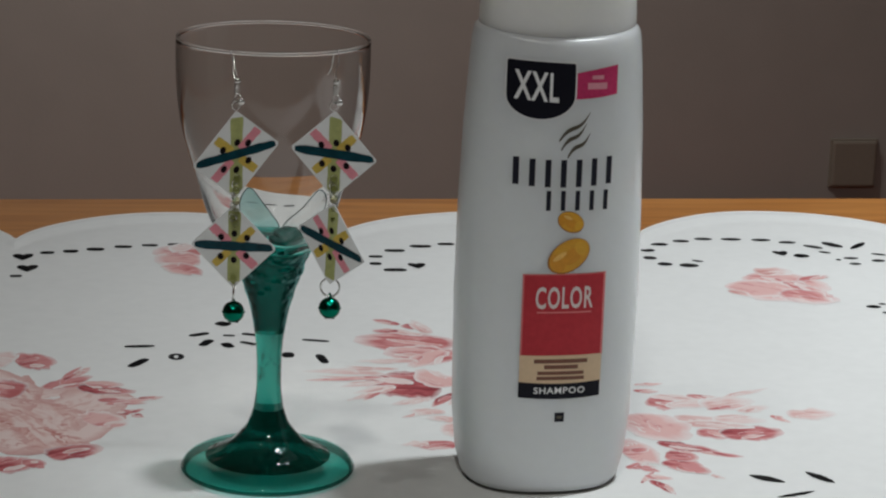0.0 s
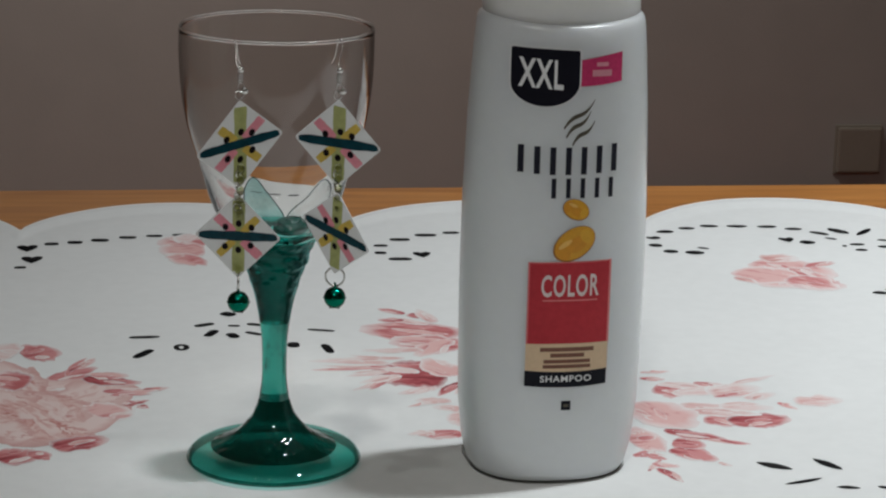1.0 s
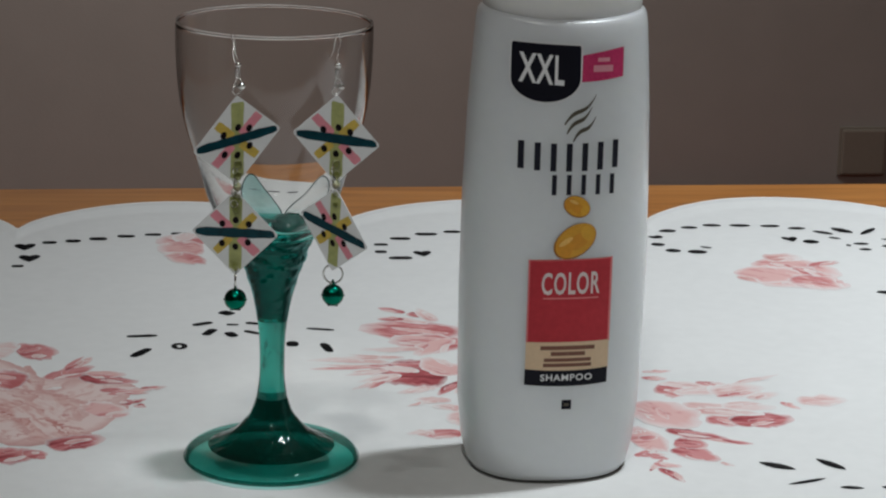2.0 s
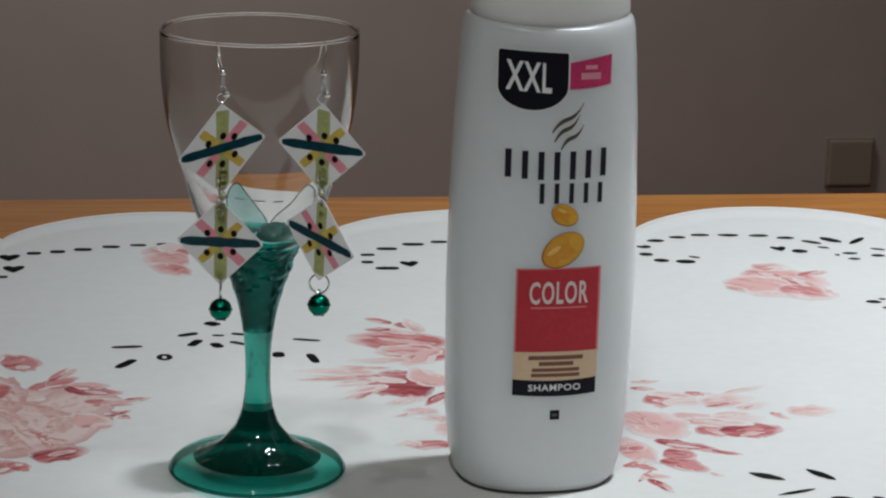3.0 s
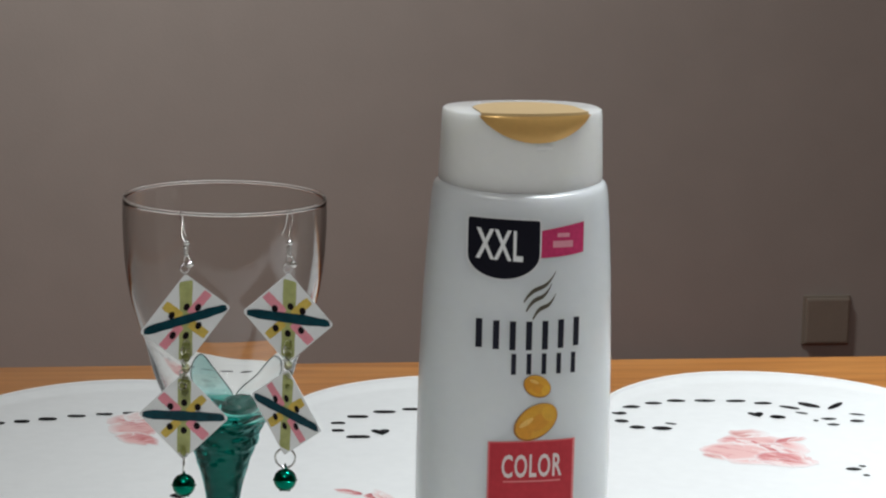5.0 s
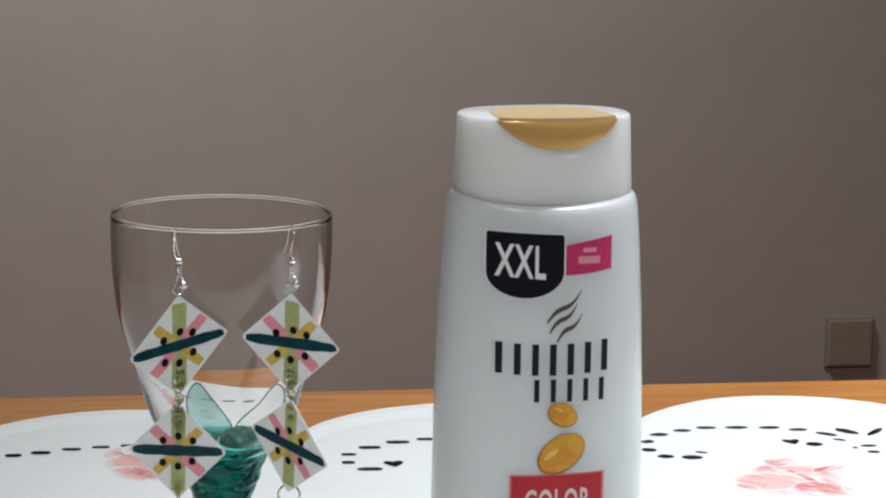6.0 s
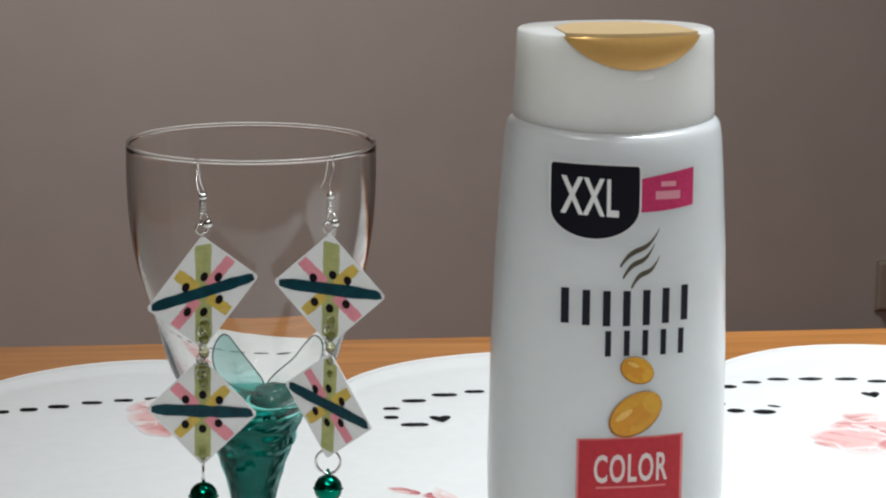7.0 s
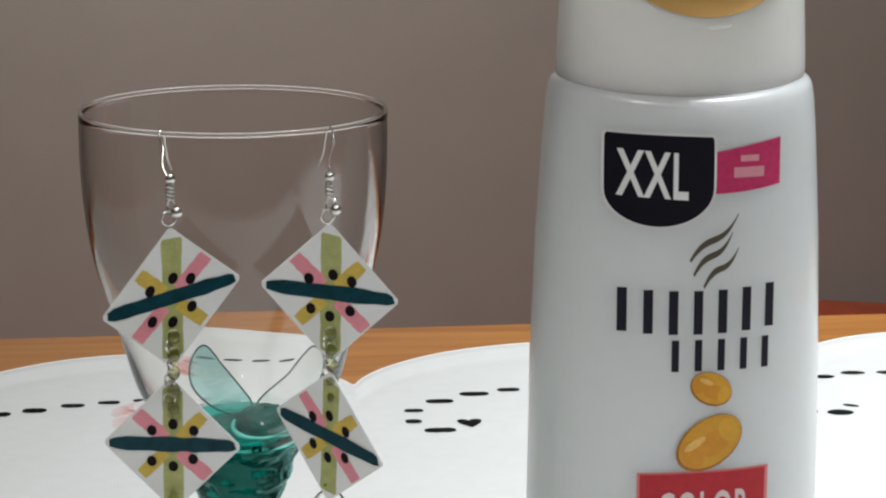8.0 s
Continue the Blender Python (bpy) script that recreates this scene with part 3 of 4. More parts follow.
# its leaves
LEFT_LEAVES = [
    ("rose", -0.221, 0.103, 49, 0.021, 0.009), ("rose", -0.214, 0.109, 80, 0.022, 0.003), ("rose", -0.206, 0.108, -11, 0.021, 0.010), ("petal", -0.204, 0.113, -4, 0.014, 0.007),
    ("rose", -0.194, 0.089, 7, 0.016, 0.006), ("rose", -0.176, 0.092, 21, 0.009, 0.004), ("petal", -0.190, 0.083, 25, 0.017, 0.005), ("rose", -0.181, 0.069, 59, 0.006, 0.005),
    ("rose", -0.178, 0.071, 45, 0.007, 0.003), ("rose", -0.176, 0.069, -22, 0.005, 0.003), ("petal", -0.212, 0.119, 70, 0.015, 0.004),
]
paint(LEFT_LEAVES)
# the folds of its heart
LEFT_HEART = [
    ("ochre", -0.219, 0.053, 38, 0.016, 0.007), ("ochre", -0.212, 0.049, 41, 0.009, 0.004), ("ochre", -0.231, 0.046, 39, 0.014, 0.005), ("petal", -0.234, 0.069, 52, 0.011, 0.003),
    ("petal", -0.227, 0.055, 65, 0.014, 0.002), ("petal", -0.236, 0.060, -14, 0.008, 0.004), ("petal", -0.218, 0.042, -7, 0.008, 0.003), ("petal", -0.209, 0.090, -24, 0.012, 0.003),
    ("petal", -0.196, 0.061, -67, 0.015, 0.002), ("petal", -0.196, 0.027, 63, 0.013, 0.002), ("petal", -0.225, 0.040, -47, 0.016, 0.002), ("petal", -0.242, 0.082, 23, 0.015, 0.003),
]
paint(LEFT_HEART)
# the rose behind the bottle
MIDDLE_ROSE = [
    ("rose", -0.036, 0.128, 180, 0.027, 0.034), ("petal", -0.032, 0.125, 120, 0.022, 0.012), ("petal", -0.031, 0.194, 175, 0.037, 0.025), ("petal", -0.029, 0.173, 170, 0.027, 0.021),
    ("petal", -0.035, 0.183, -119, 0.025, 0.009), ("rose", -0.059, 0.226, 149, 0.012, 0.005), ("rose", -0.059, 0.215, -174, 0.010, 0.005), ("rose", -0.046, 0.224, 180, 0.009, 0.007),
    ("pale", -0.043, 0.212, 111, 0.019, 0.005), ("rose", -0.029, 0.116, -117, 0.018, 0.005), ("rose", -0.029, 0.044, -162, 0.013, 0.010), ("pale", -0.028, 0.064, 180, 0.006, 0.012),
]
paint(MIDDLE_ROSE)
# its pale leaves
MIDDLE_LEAVES = [
    ("pale", -0.064, 0.141, 180, 0.028, 0.006), ("petal", -0.064, 0.136, -167, 0.028, 0.004), ("pale", -0.064, 0.129, -153, 0.016, 0.004), ("petal", -0.062, 0.117, -133, 0.019, 0.004),
    ("pale", -0.058, 0.123, -144, 0.017, 0.005), ("petal", -0.038, 0.092, -137, 0.016, 0.003), ("pale", -0.041, 0.106, -148, 0.015, 0.005), ("pale", -0.034, 0.088, -175, 0.012, 0.006),
    ("pale", -0.048, 0.164, -172, 0.022, 0.005), ("pale", -0.029, 0.076, 169, 0.010, 0.006), ("pale", -0.041, 0.043, -167, 0.009, 0.004), ("pale", -0.057, 0.150, -175, 0.022, 0.004),
]
paint(MIDDLE_LEAVES)
# the flower on the bottle's other side
RIGHT_PETALS = [
    ("petal", 0.050, 0.092, -57, 0.030, 0.019), ("petal", 0.044, 0.039, 20, 0.012, 0.023), ("rose", 0.062, 0.030, -36, 0.017, 0.011), ("rose", 0.063, 0.038, -10, 0.011, 0.011),
    ("rose", 0.061, 0.056, -23, 0.021, 0.008), ("rose", 0.077, 0.046, -15, 0.016, 0.004), ("petal", 0.080, 0.072, -7, 0.017, 0.012), ("rose", 0.091, 0.070, 16, 0.022, 0.015),
    ("petal", 0.061, 0.116, -21, 0.014, 0.015), ("rose", 0.045, 0.019, 41, 0.011, 0.004), ("rose", 0.049, 0.023, -36, 0.009, 0.004), ("rose", 0.050, 0.001, 67, 0.013, 0.002),
    ("rose", 0.054, 0.005, -60, 0.014, 0.004), ("petal", 0.052, 0.010, -13, 0.009, 0.004), ("pale", 0.081, 0.015, -37, 0.005, 0.002),
]
paint(RIGHT_PETALS)
# its pale spray
RIGHT_SPRAY = [
    ("pale", 0.063, 0.120, -6, 0.019, 0.006), ("pale", 0.069, 0.106, 26, 0.025, 0.007), ("petal", 0.080, 0.124, -9, 0.012, 0.004), ("pale", 0.071, 0.091, -13, 0.023, 0.008),
    ("pale", 0.087, 0.107, 30, 0.020, 0.012), ("petal", 0.088, 0.104, 21, 0.017, 0.003), ("pale", 0.096, 0.122, 36, 0.022, 0.003), ("pale", 0.102, 0.103, 32, 0.013, 0.006),
    ("petal", 0.117, 0.099, -49, 0.009, 0.003), ("pale", 0.125, 0.100, 13, 0.017, 0.010), ("pale", 0.074, 0.082, -2, 0.024, 0.007), ("petal", 0.056, 0.137, 15, 0.011, 0.003),
    ("petal", 0.055, 0.128, 0, 0.009, 0.004), ("pale", 0.089, 0.092, -3, 0.018, 0.007),
]
paint(RIGHT_SPRAY)
# far buds
FAR_BUD = [
    ("petal", 0.129, 0.335, -54, 0.034, 0.025), ("petal", 0.135, 0.349, -37, 0.038, 0.024), ("petal", 0.147, 0.333, -53, 0.035, 0.026), ("petal", 0.124, 0.330, -36, 0.026, 0.024),
    ("pale", 0.140, 0.354, 18, 0.016, 0.012), ("petal", 0.162, 0.339, 36, 0.017, 0.005), ("petal", 0.150, 0.316, -40, 0.023, 0.017),
]
paint(FAR_BUD)
FAR_BUD_L = [
    ("petal", -0.175, 0.352, 155, 0.021, 0.023), ("petal", -0.174, 0.342, -171, 0.019, 0.025), ("pale", -0.182, 0.366, 167, 0.009, 0.013), ("petal", -0.174, 0.325, -144, 0.014, 0.020),
]
paint(FAR_BUD_L)

# ---- shampoo bottle ----
BX, BY, BTURN = 0.0061, 0.0108, 11.0
bottle = empty("shampoo_bottle", pose(BX, BY, 0.0003, 0, 0, BTURN), "white plastic shampoo bottle with red label and gold cap", "bottle")
# height, half width, half depth
PROFILE = [(0.0, 0.0302, 0.0258), (0.0007, 0.0320, 0.0272), (0.0030, 0.0336, 0.0278), (0.012, 0.0360, 0.0280), (0.03, 0.0378, 0.0279), (0.08, 0.0387, 0.0277), (0.12, 0.0382, 0.0274),
           (0.152, 0.0371, 0.0270), (0.178, 0.0355, 0.0264), (0.188, 0.0347, 0.0260), (0.1912, 0.0342, 0.0258), (0.1925, 0.0339, 0.0256), (0.1936, 0.0334, 0.0251), (0.1944, 0.0327, 0.0243), (0.1949, 0.0314, 0.0229)]
POWER = 2.35


def half_size(z):
    zs = [p[0] for p in PROFILE]
    return np.interp(z, zs, [p[1] for p in PROFILE]), np.interp(z, zs, [p[2] for p in PROFILE])


def oval(a, b, count, power=POWER):
    out = []
    for k in range(count):
        q = 2 * math.pi * k / count
        c, s = math.cos(q), math.sin(q)
        r = (abs(c) ** power + abs(s) ** power) ** (-1 / power)
        out.append((a * c * r, b * s * r))
    return out


def stack(levels, count=72, power=POWER, top=True, bottom=True):
    """A closed body from levels of (height, half width, half depth)."""
    bm, rings = bmesh.new(), []
    for z, a, b in levels:
        rings.append([bm.verts.new((x, y, z)) for x, y in oval(a, b, count, power)])
    for r, q in zip(rings, rings[1:]):
        for j in range(count):
            bm.faces.new((r[j], r[(j + 1) % count], q[(j + 1) % count], q[j]))
    if bottom:
        bm.faces.new(rings[0][::-1])
    if top:
        bm.faces.new(rings[-1])
    return bm


def refine(levels, steps):
    """More levels between the given ones, on a smooth line."""
    zs = [p[0] for p in levels]
    fine = sorted({*zs, *[zs[0] + (zs[-1] - zs[0]) * k / steps for k in range(steps + 1)]})
    return [(z, float(np.interp(z, zs, [p[1] for p in levels])), float(np.interp(z, zs, [p[2] for p in levels]))) for z in fine]


def saddle(bm, low, high, half, dip=0.0035):
    """The shoulder line sinks towards the middle of the front and the back; the sinking fades out away from it."""
    for v in bm.verts:
        f = max(0.0, 1 - abs(v.co.z - low) / high)
        v.co.z -= dip * f * f * (3 - 2 * f) * max(0.0, 1 - (v.co.x / half) ** 2)
    return bm


part("body", saddle(stack(refine(PROFILE, 60)), 0.1945, 0.012, 0.035), PEARL, bottle, "pearly white bottle body", smooth=True)
part("base_line", stack([(-0.0001, 0.0316, 0.0269), (0.0004, 0.0321, 0.0274), (0.0008, 0.0319, 0.0272)]), DARK, bottle, "thin dark line round the foot")
# cap with a scooped front and a gold flip tab
CAPLEV = [(0.1938, 0.0310, 0.0214), (0.1946, 0.0322, 0.0227), (0.1965, 0.0324, 0.0229), (0.213, 0.0317, 0.0225), (0.2198, 0.0315, 0.0223), (0.2216, 0.0312, 0.0221), (0.2221, 0.0305, 0.0216)]


def cap_front(u, z, off):
    zs = [p[0] for p in CAPLEV]
    a, b = np.interp(z, zs, [p[1] for p in CAPLEV]), np.interp(z, zs, [p[2] for p in CAPLEV])
    return Vector((u, -float(b) * max(0.0, 1 - abs(u / a) ** POWER) ** (1 / POWER) - off, z))


cap = part("cap", saddle(stack(refine(CAPLEV, 24)), 0.1945, 0.014, 0.035), CAP, bottle, "white plastic flip cap", smooth=True)
cap.rotation_euler.z = radians(3)              # screwed on a little askew
verts, faces, W = [], [], 0.0224
for i in range(33):
    s = i / 16 - 1
    low = 0.2219 - 0.0108 * max(0.0, 1 - s * s) ** 0.75
    for j in range(9):
        f = j / 8
        z = 0.2219 + (low - 0.2219) * f
        verts.append(tuple(cap_front(s * W, min(z, 0.2214), 0.0005 + 0.0006 * math.sin(math.pi * f) * (1 - s * s))))
for i in range(32):
    for j in range(8):
        faces.append((i * 9 + j, i * 9 + j + 1, i * 9 + j + 10, i * 9 + j + 9))
raw("tab_front", verts, faces, GOLD, cap, "gold curved thumb tab", smooth=True)
# an added white ridge gives the cap's highlight below the tab
glint = []
for i in range(25):
    s = 0.12 + (i / 12 - 1) * 0.24
    p = cap_front(s * W, 0.2219 - 0.0108 * (1 - s * s) ** 0.75 - 0.0024, 0.0)
    glint.append(p + Vector((0, 0.0006 + 0.0012 * abs(i / 12 - 1) ** 2.5, 0)))
part("glint_ridge", tube(glint, 0.0010, 8), GLINT, cap, "white ridge standing in for a highlight under the tab", smooth=True)
bm, ring = bmesh.new(), []
for i in range(33):
    s = i / 16 - 1
    ring.append((s * W, cap_front(s * W, 0.2214, 0.0005).y))
for i in range(33):
    s = 1 - i / 16
    ring.append((s * W * 0.94, 0.0125 * (1 - abs(s) ** 3)))
loop = [bm.verts.new((x * 0.955, y, 0.2225)) for x, y in ring]
low = [bm.verts.new((x * 0.97, y, 0.2208)) for x, y in ring]
bm.faces.new(loop)
for k in range(len(ring)):
    j = (k + 1) % len(ring)
    bm.faces.new((loop[k], loop[j], low[j], low[k]))
part("tab_top", bm, GOLDLIT, cap, "gold lid top, coloured paler for the lamplight on it")


def skin(u, z, off=0.00015):
    """A point of the bottle's front, u across and z up."""
    u += 0.0006
    a, b = half_size(z)
    return (u, -float(b) * max(0.0, 1 - abs(u / a) ** POWER) ** (1 / POWER) - off, z)


def decal(name, points, mat, parent, off, label="", nu=14, nz=10):
    """A printed patch: the outline (u, z) as a function grid laid on the bottle's front. points: left(z), right(z), low, high."""
    left, right, low, high = points
    verts, faces = [], []
    for j in range(nz + 1):
        f = j / nz
        for i in range(nu + 1):
            g = i / nu
            lo, hi = (low(g), high(g)) if callable(low) else (low, high)
            z = lo + (hi - lo) * f
            l, r = (left(f), right(f)) if callable(left) else (left, right)
            verts.append(skin(l + (r - l) * g, z, off))
    for j in range(nz):
        for i in range(nu):
            k = j * (nu + 1) + i
            faces.append((k, k + 1, k + nu + 2, k + nu + 1))
    return raw(name, verts, faces, mat, parent, label, smooth=True)


def outline_decal(name, points, mat, parent, off, label=""):
    """A printed patch from a ring of (u, z), filled from its middle in three rings."""
    points = [(p[0] + (q[0] - p[0]) * k / m, p[1] + (q[1] - p[1]) * k / m) for p, q in zip(points, points[1:] + points[:1]) for m in [1 + int(math.dist(p, q) / 0.0012)] for k in range(m)]
    n = len(points)
    cu, cz = sum(p[0] for p in points) / n, sum(p[1] for p in points) / n
    verts, faces = [skin(cu, cz, off)], []
    for f in (0.2, 0.4, 0.6, 0.8, 1.0):
        verts += [skin(cu + (u - cu) * f, cz + (z - cz) * f, off) for u, z in points]
    for k in range(n):
        j = (k + 1) % n
        faces.append((0, 1 + k, 1 + j))
        for r in range(4):
            faces.append((1 + r * n + k, 1 + (r + 1) * n + k, 1 + (r + 1) * n + j, 1 + r * n + j))
    return raw(name, verts, faces, mat, parent, label, smooth=True)


def letters(text, u0, u1, z0, z1, mat, parent, off, slant=0.0, name="lettering", label="", thick=0.0):
    """Words in the built-in font, stretched to a box and laid on the bottle's front."""
    curve = bpy.data.curves.new("text", "FONT")
    curve.body, curve.resolution_u, curve.offset, curve.space_character = text, 3, thick, 1.12
    tmp = bpy.data.objects.new("text", curve)
    scene.collection.objects.link(tmp)
    bpy.context.view_layer.update()
    me = bpy.data.meshes.new_from_object(tmp.evaluated_get(bpy.context.evaluated_depsgraph_get()))
    bpy.data.objects.remove(tmp)
    co = [v.co.copy() for v in me.vertices]
    x0, x1 = min(c.x for c in co), max(c.x for c in co)
    y0, y1 = min(c.y for c in co), max(c.y for c in co)
    verts = []
    for c in co:
        g, f = (c.x - x0) / (x1 - x0), (c.y - y0) / (y1 - y0)
        verts.append(skin(u0 + (u1 - u0) * g, z0 + (z1 - z0) * f + slant * g, off))
    faces = [tuple(p.vertices) for p in me.polygons]
    bpy.data.meshes.remove(me)
    return raw(name, verts, faces, mat, parent, label)


def bars(rows, mat, parent, off, name="text_bar"):
    for l, r, low, high in rows:
        decal(name, (l, r, low, high), mat, parent, off, nu=6, nz=1)


# badge with its white edge
def badge_ring(grow):
    l, r, top, low, mid = -0.0255 - grow, 0.0016 + grow, 0.1825 + grow, 0.1592 - grow, 0.1685
    out = []
    for k in range(25):
        q = math.pi * (1 + k / 24)
        out.append(((l + r) / 2 + (r - l) / 2 * math.cos(q), mid + (mid - low) * math.sin(q)))
    return out + [(r, 0.176), (r - 0.0001, 0.1808 + grow), (r - 0.0005, top - 0.0009), ((l + r) / 2, top - 0.0002), (l + 0.0006, top + 0.0004), (l + 0.0001, top - 0.0004), (l, 0.176)]


ribbon = decal("ribbon", (0.0005, 0.0196, lambda g: 0.1672 + 0.0018 * g ** 2, lambda g: 0.1775 + 0.0033 * g), MAGENTA, bottle, 0.00012, "magenta ribbon print")
bars([(0.0085, 0.0135, 0.1752, 0.1768), (0.0068, 0.0150, 0.1712, 0.1738)], RIBBONTEXT, ribbon, 0.00022)
outline_decal("badge_edge", badge_ring(0.0006), LETTER, bottle, 0.00018, "white badge edge")
badge = outline_decal("badge", badge_ring(0), NAVY, bottle, 0.00026, "black badge")
letters("XXL", -0.0228, -0.0050, 0.1672, 0.1790, LETTER, badge, 0.00036, -0.0014, label="white letters XXL", thick=0.022)
# hair-strand mark
for k, (u, z) in enumerate(((-0.0042, 0.1550), (-0.0032, 0.1513), (-0.0005, 0.1481))):
    n, verts, faces = 14, [], []
    length, rise = (0.0125, 0.0100, 0.0090)[k], (0.0090, 0.0080, 0.0072)[k]
    for i in range(n + 1):
        f = i / n
        c = (u + length * f, z - 0.002 + rise * (0.55 * f + 0.45 * f ** 4) + 0.0006 * math.sin(f * 6.3) - 0.0028 * (1 - f) ** 4)
        w = 0.00065 * math.sin(math.pi * min(1, 0.12 + 0.88 * f)) + 0.00012
        verts += [skin(c[0] - w * 0.4, c[1] + w, 0.00015), skin(c[0] + w * 0.4, c[1] - w, 0.00015)]
    faces = [(2 * i, 2 * i + 1, 2 * i + 3, 2 * i + 2) for i in range(n)]
    raw("mark_stroke", verts, faces, BRONZE, bottle)
# brand words as plain upright bars
for k in range(7):
    rise, u = 0.00012 * (k - 3) ** 2, -0.0222 + 0.0064 * k
    bars([(u, u + 0.0024, 0.1312 + rise, 0.1425 + rise)], INK, bottle, 0.00015, "brand_bar")
for k in range(5):
    bars([(-0.0085 + 0.0060 * k, -0.0066 + 0.0060 * k, 0.1216, 0.1298)], INK, bottle, 0.00015, "brand_bar")


def capsule(u, z, a, b, tilt):
    c, s = math.cos(radians(tilt)), math.sin(radians(tilt))

    def ring(fa, fb, du=0.0, dz=0.0):
        return [(u + du + fa * a * math.cos(q) * c - fb * b * math.sin(q) * s, z + dz + fa * a * math.cos(q) * s + fb * b * math.sin(q) * c) for q in [2 * math.pi * k / 28 for k in range(28)]]

    cap_print = outline_decal("capsule_print", ring(1, 1), AMBERDARK, bottle, 0.00034, "amber oil capsule print")
    outline_decal("amber", ring(0.95, 0.93, 0.03 * a, 0.04 * b), AMBER, cap_print, 0.00040)
    outline_decal("warm_end", ring(0.30, 0.62, -0.56 * a * c, -0.56 * a * s), AMBERGLOW, cap_print, 0.00043)
    outline_decal("warm_core", ring(0.50, 0.46, 0.10 * a * c + 0.12 * b * s, 0.10 * a * s - 0.12 * b * c), AMBERGLOW, cap_print, 0.00044)
    outline_decal("clear_end", ring(0.26, 0.5, 0.62 * a * c, 0.62 * a * s), AMBERCLEAR, cap_print, 0.00045)
    outline_decal("highlight", ring(0.34, 0.16, -0.34 * a * c - 0.3 * b * s, -0.34 * a * s + 0.3 * b * c), AMBERLIGHT, cap_print, 0.00048)


capsule(0.0020, 0.1168, 0.0058, 0.0042, -25)
capsule(0.0018, 0.1026, 0.0096, 0.0064, 33)
# red, cream and black panels
label = decal("label_edge", (-0.0167, 0.0183, lambda g: 0.0598, lambda g: 0.0950 + 0.0004 * g), REDEDGE, bottle, 0.00012, "light red label edge")
panel = decal("red_panel", (-0.0160, 0.0174, lambda g: 0.0605, lambda g: 0.0945 + 0.0004 * g), RED, bottle, 0.00020, "red label panel")
letters("COLOR", -0.0112, 0.0130, 0.0803, 0.0897, PINKLETTER, panel, 0.0003, 0.0002, label="white letters COLOR", thick=0.02)
bars([(-0.0105, 0.0125, 0.0786, 0.0792)], REDEDGE, panel, 0.0003)
cream = decal("cream_panel", (-0.0167, 0.0180, lambda g: 0.0480, lambda g: 0.0605), CREAM, bottle, 0.00026, "cream label panel")
bars([(-0.0108, 0.0118, 0.0572, 0.0589), (-0.0065, 0.0078, 0.0547, 0.0564), (-0.0092, 0.0104, 0.0522, 0.0537), (-0.0095, 0.0106, 0.0500, 0.0515)], BROWN, cream, 0.00036)
dark = decal("black_panel", (-0.0168, 0.0178, lambda g: 0.0424 - 0.0006 * math.sin(math.pi * g), lambda g: 0.0490 - 0.0006 * math.sin(math.pi * g)), NAVY, bottle, 0.00032, "black label strip")
letters("SHAMPOO", -0.0105, 0.0112, 0.0441, 0.0469, LETTER, dark, 0.00042, 0.0, label="white letters SHAMPOO", thick=0.02)
icon = decal("icon", (-0.0012, 0.0028, 0.0318, 0.0358), NAVY, bottle, 0.00015, "small dark square mark")
bars([(-0.0003, 0.0018, 0.0332, 0.0344)], BRONZE, icon, 0.00025)

# ---- wine glass ----
GX, GY = -0.1089, 0.0025
goblet = empty("wine_glass", pose(GX, GY, 0.0004), "clear wine glass with green stem and foot", "wine glass")


def smooth_line(points, count):
    """A Catmull-Rom line through (radius, height) points."""
    out, n = [], len(points)
    for i in range(n - 1):
        p0, p1, p2, p3 = (Vector(points[max(0, min(n - 1, i + d))]) for d in (-1, 0, 1, 2))
        for k in range(count):
            f = k / count
            out.append(0.5 * ((2 * p1) + (p2 - p0) * f + (2 * p0 - 5 * p1 + 4 * p2 - p3) * f * f + (3 * p1 - p0 - 3 * p2 + p3) * f ** 3))
    return [(max(0.0, v.x), v.y) for v in out] + [points[-1]]


def lathe(line, sides=96):
    bm, rings = bmesh.new(), []
    for r, z in line:
        rings.append([bm.verts.new((0, 0, z))] if r < 1e-6 else [bm.verts.new((r * math.cos(2 * math.pi * k / sides), r * math.sin(2 * math.pi * k / sides), z)) for k in range(sides)])
    for a, b in zip(rings, rings[1:]):
        for k in range(sides):
            j = (k + 1) % sides
            f = [a[k % len(a)], a[j % len(a)], b[j % len(b)], b[k % len(b)]]
            f = list(dict.fromkeys(f))
            if len(f) > 2:
                bm.faces.new(f)
    return bm


def surface(name, line, mat, label):
    """One stretch of the glass's skin; the stretches meet edge to edge."""
    bm = lathe(line)
    me = bpy.data.meshes.new(name)
    bm.to_mesh(me)
    bm.free()
    me.materials.append(mat)
    me.polygons.foreach_set("use_smooth", [True] * len(me.polygons))
    ob = new(name, me)
    ob.parent = goblet
    return tagged(ob, label)


# the skin runs from under the foot, up the stem and the bowl, over the rim and down inside
under = [(0.0, 0.0004), (0.010, 0.0003), (0.0205, 0.0003), (0.0345, 0.0002)]
edge = smooth_line([(0.0345, 0.0002), (0.0362, 0.0008), (0.0368, 0.0018), (0.0363, 0.0028)], 5)
disc = smooth_line([(0.0363, 0.0028), (0.0352, 0.0042), (0.0334, 0.0054), (0.0305, 0.0062), (0.0264, 0.0066)], 6)
cone = smooth_line([(0.0264, 0.0066), (0.0205, 0.0093), (0.0140, 0.0142), (0.0090, 0.0205), (0.0064, 0.0275)], 7)
stem = smooth_line([(0.0064, 0.0275), (0.0053, 0.036), (0.0052, 0.046), (0.0055, 0.054), (0.0063, 0.061)], 6)
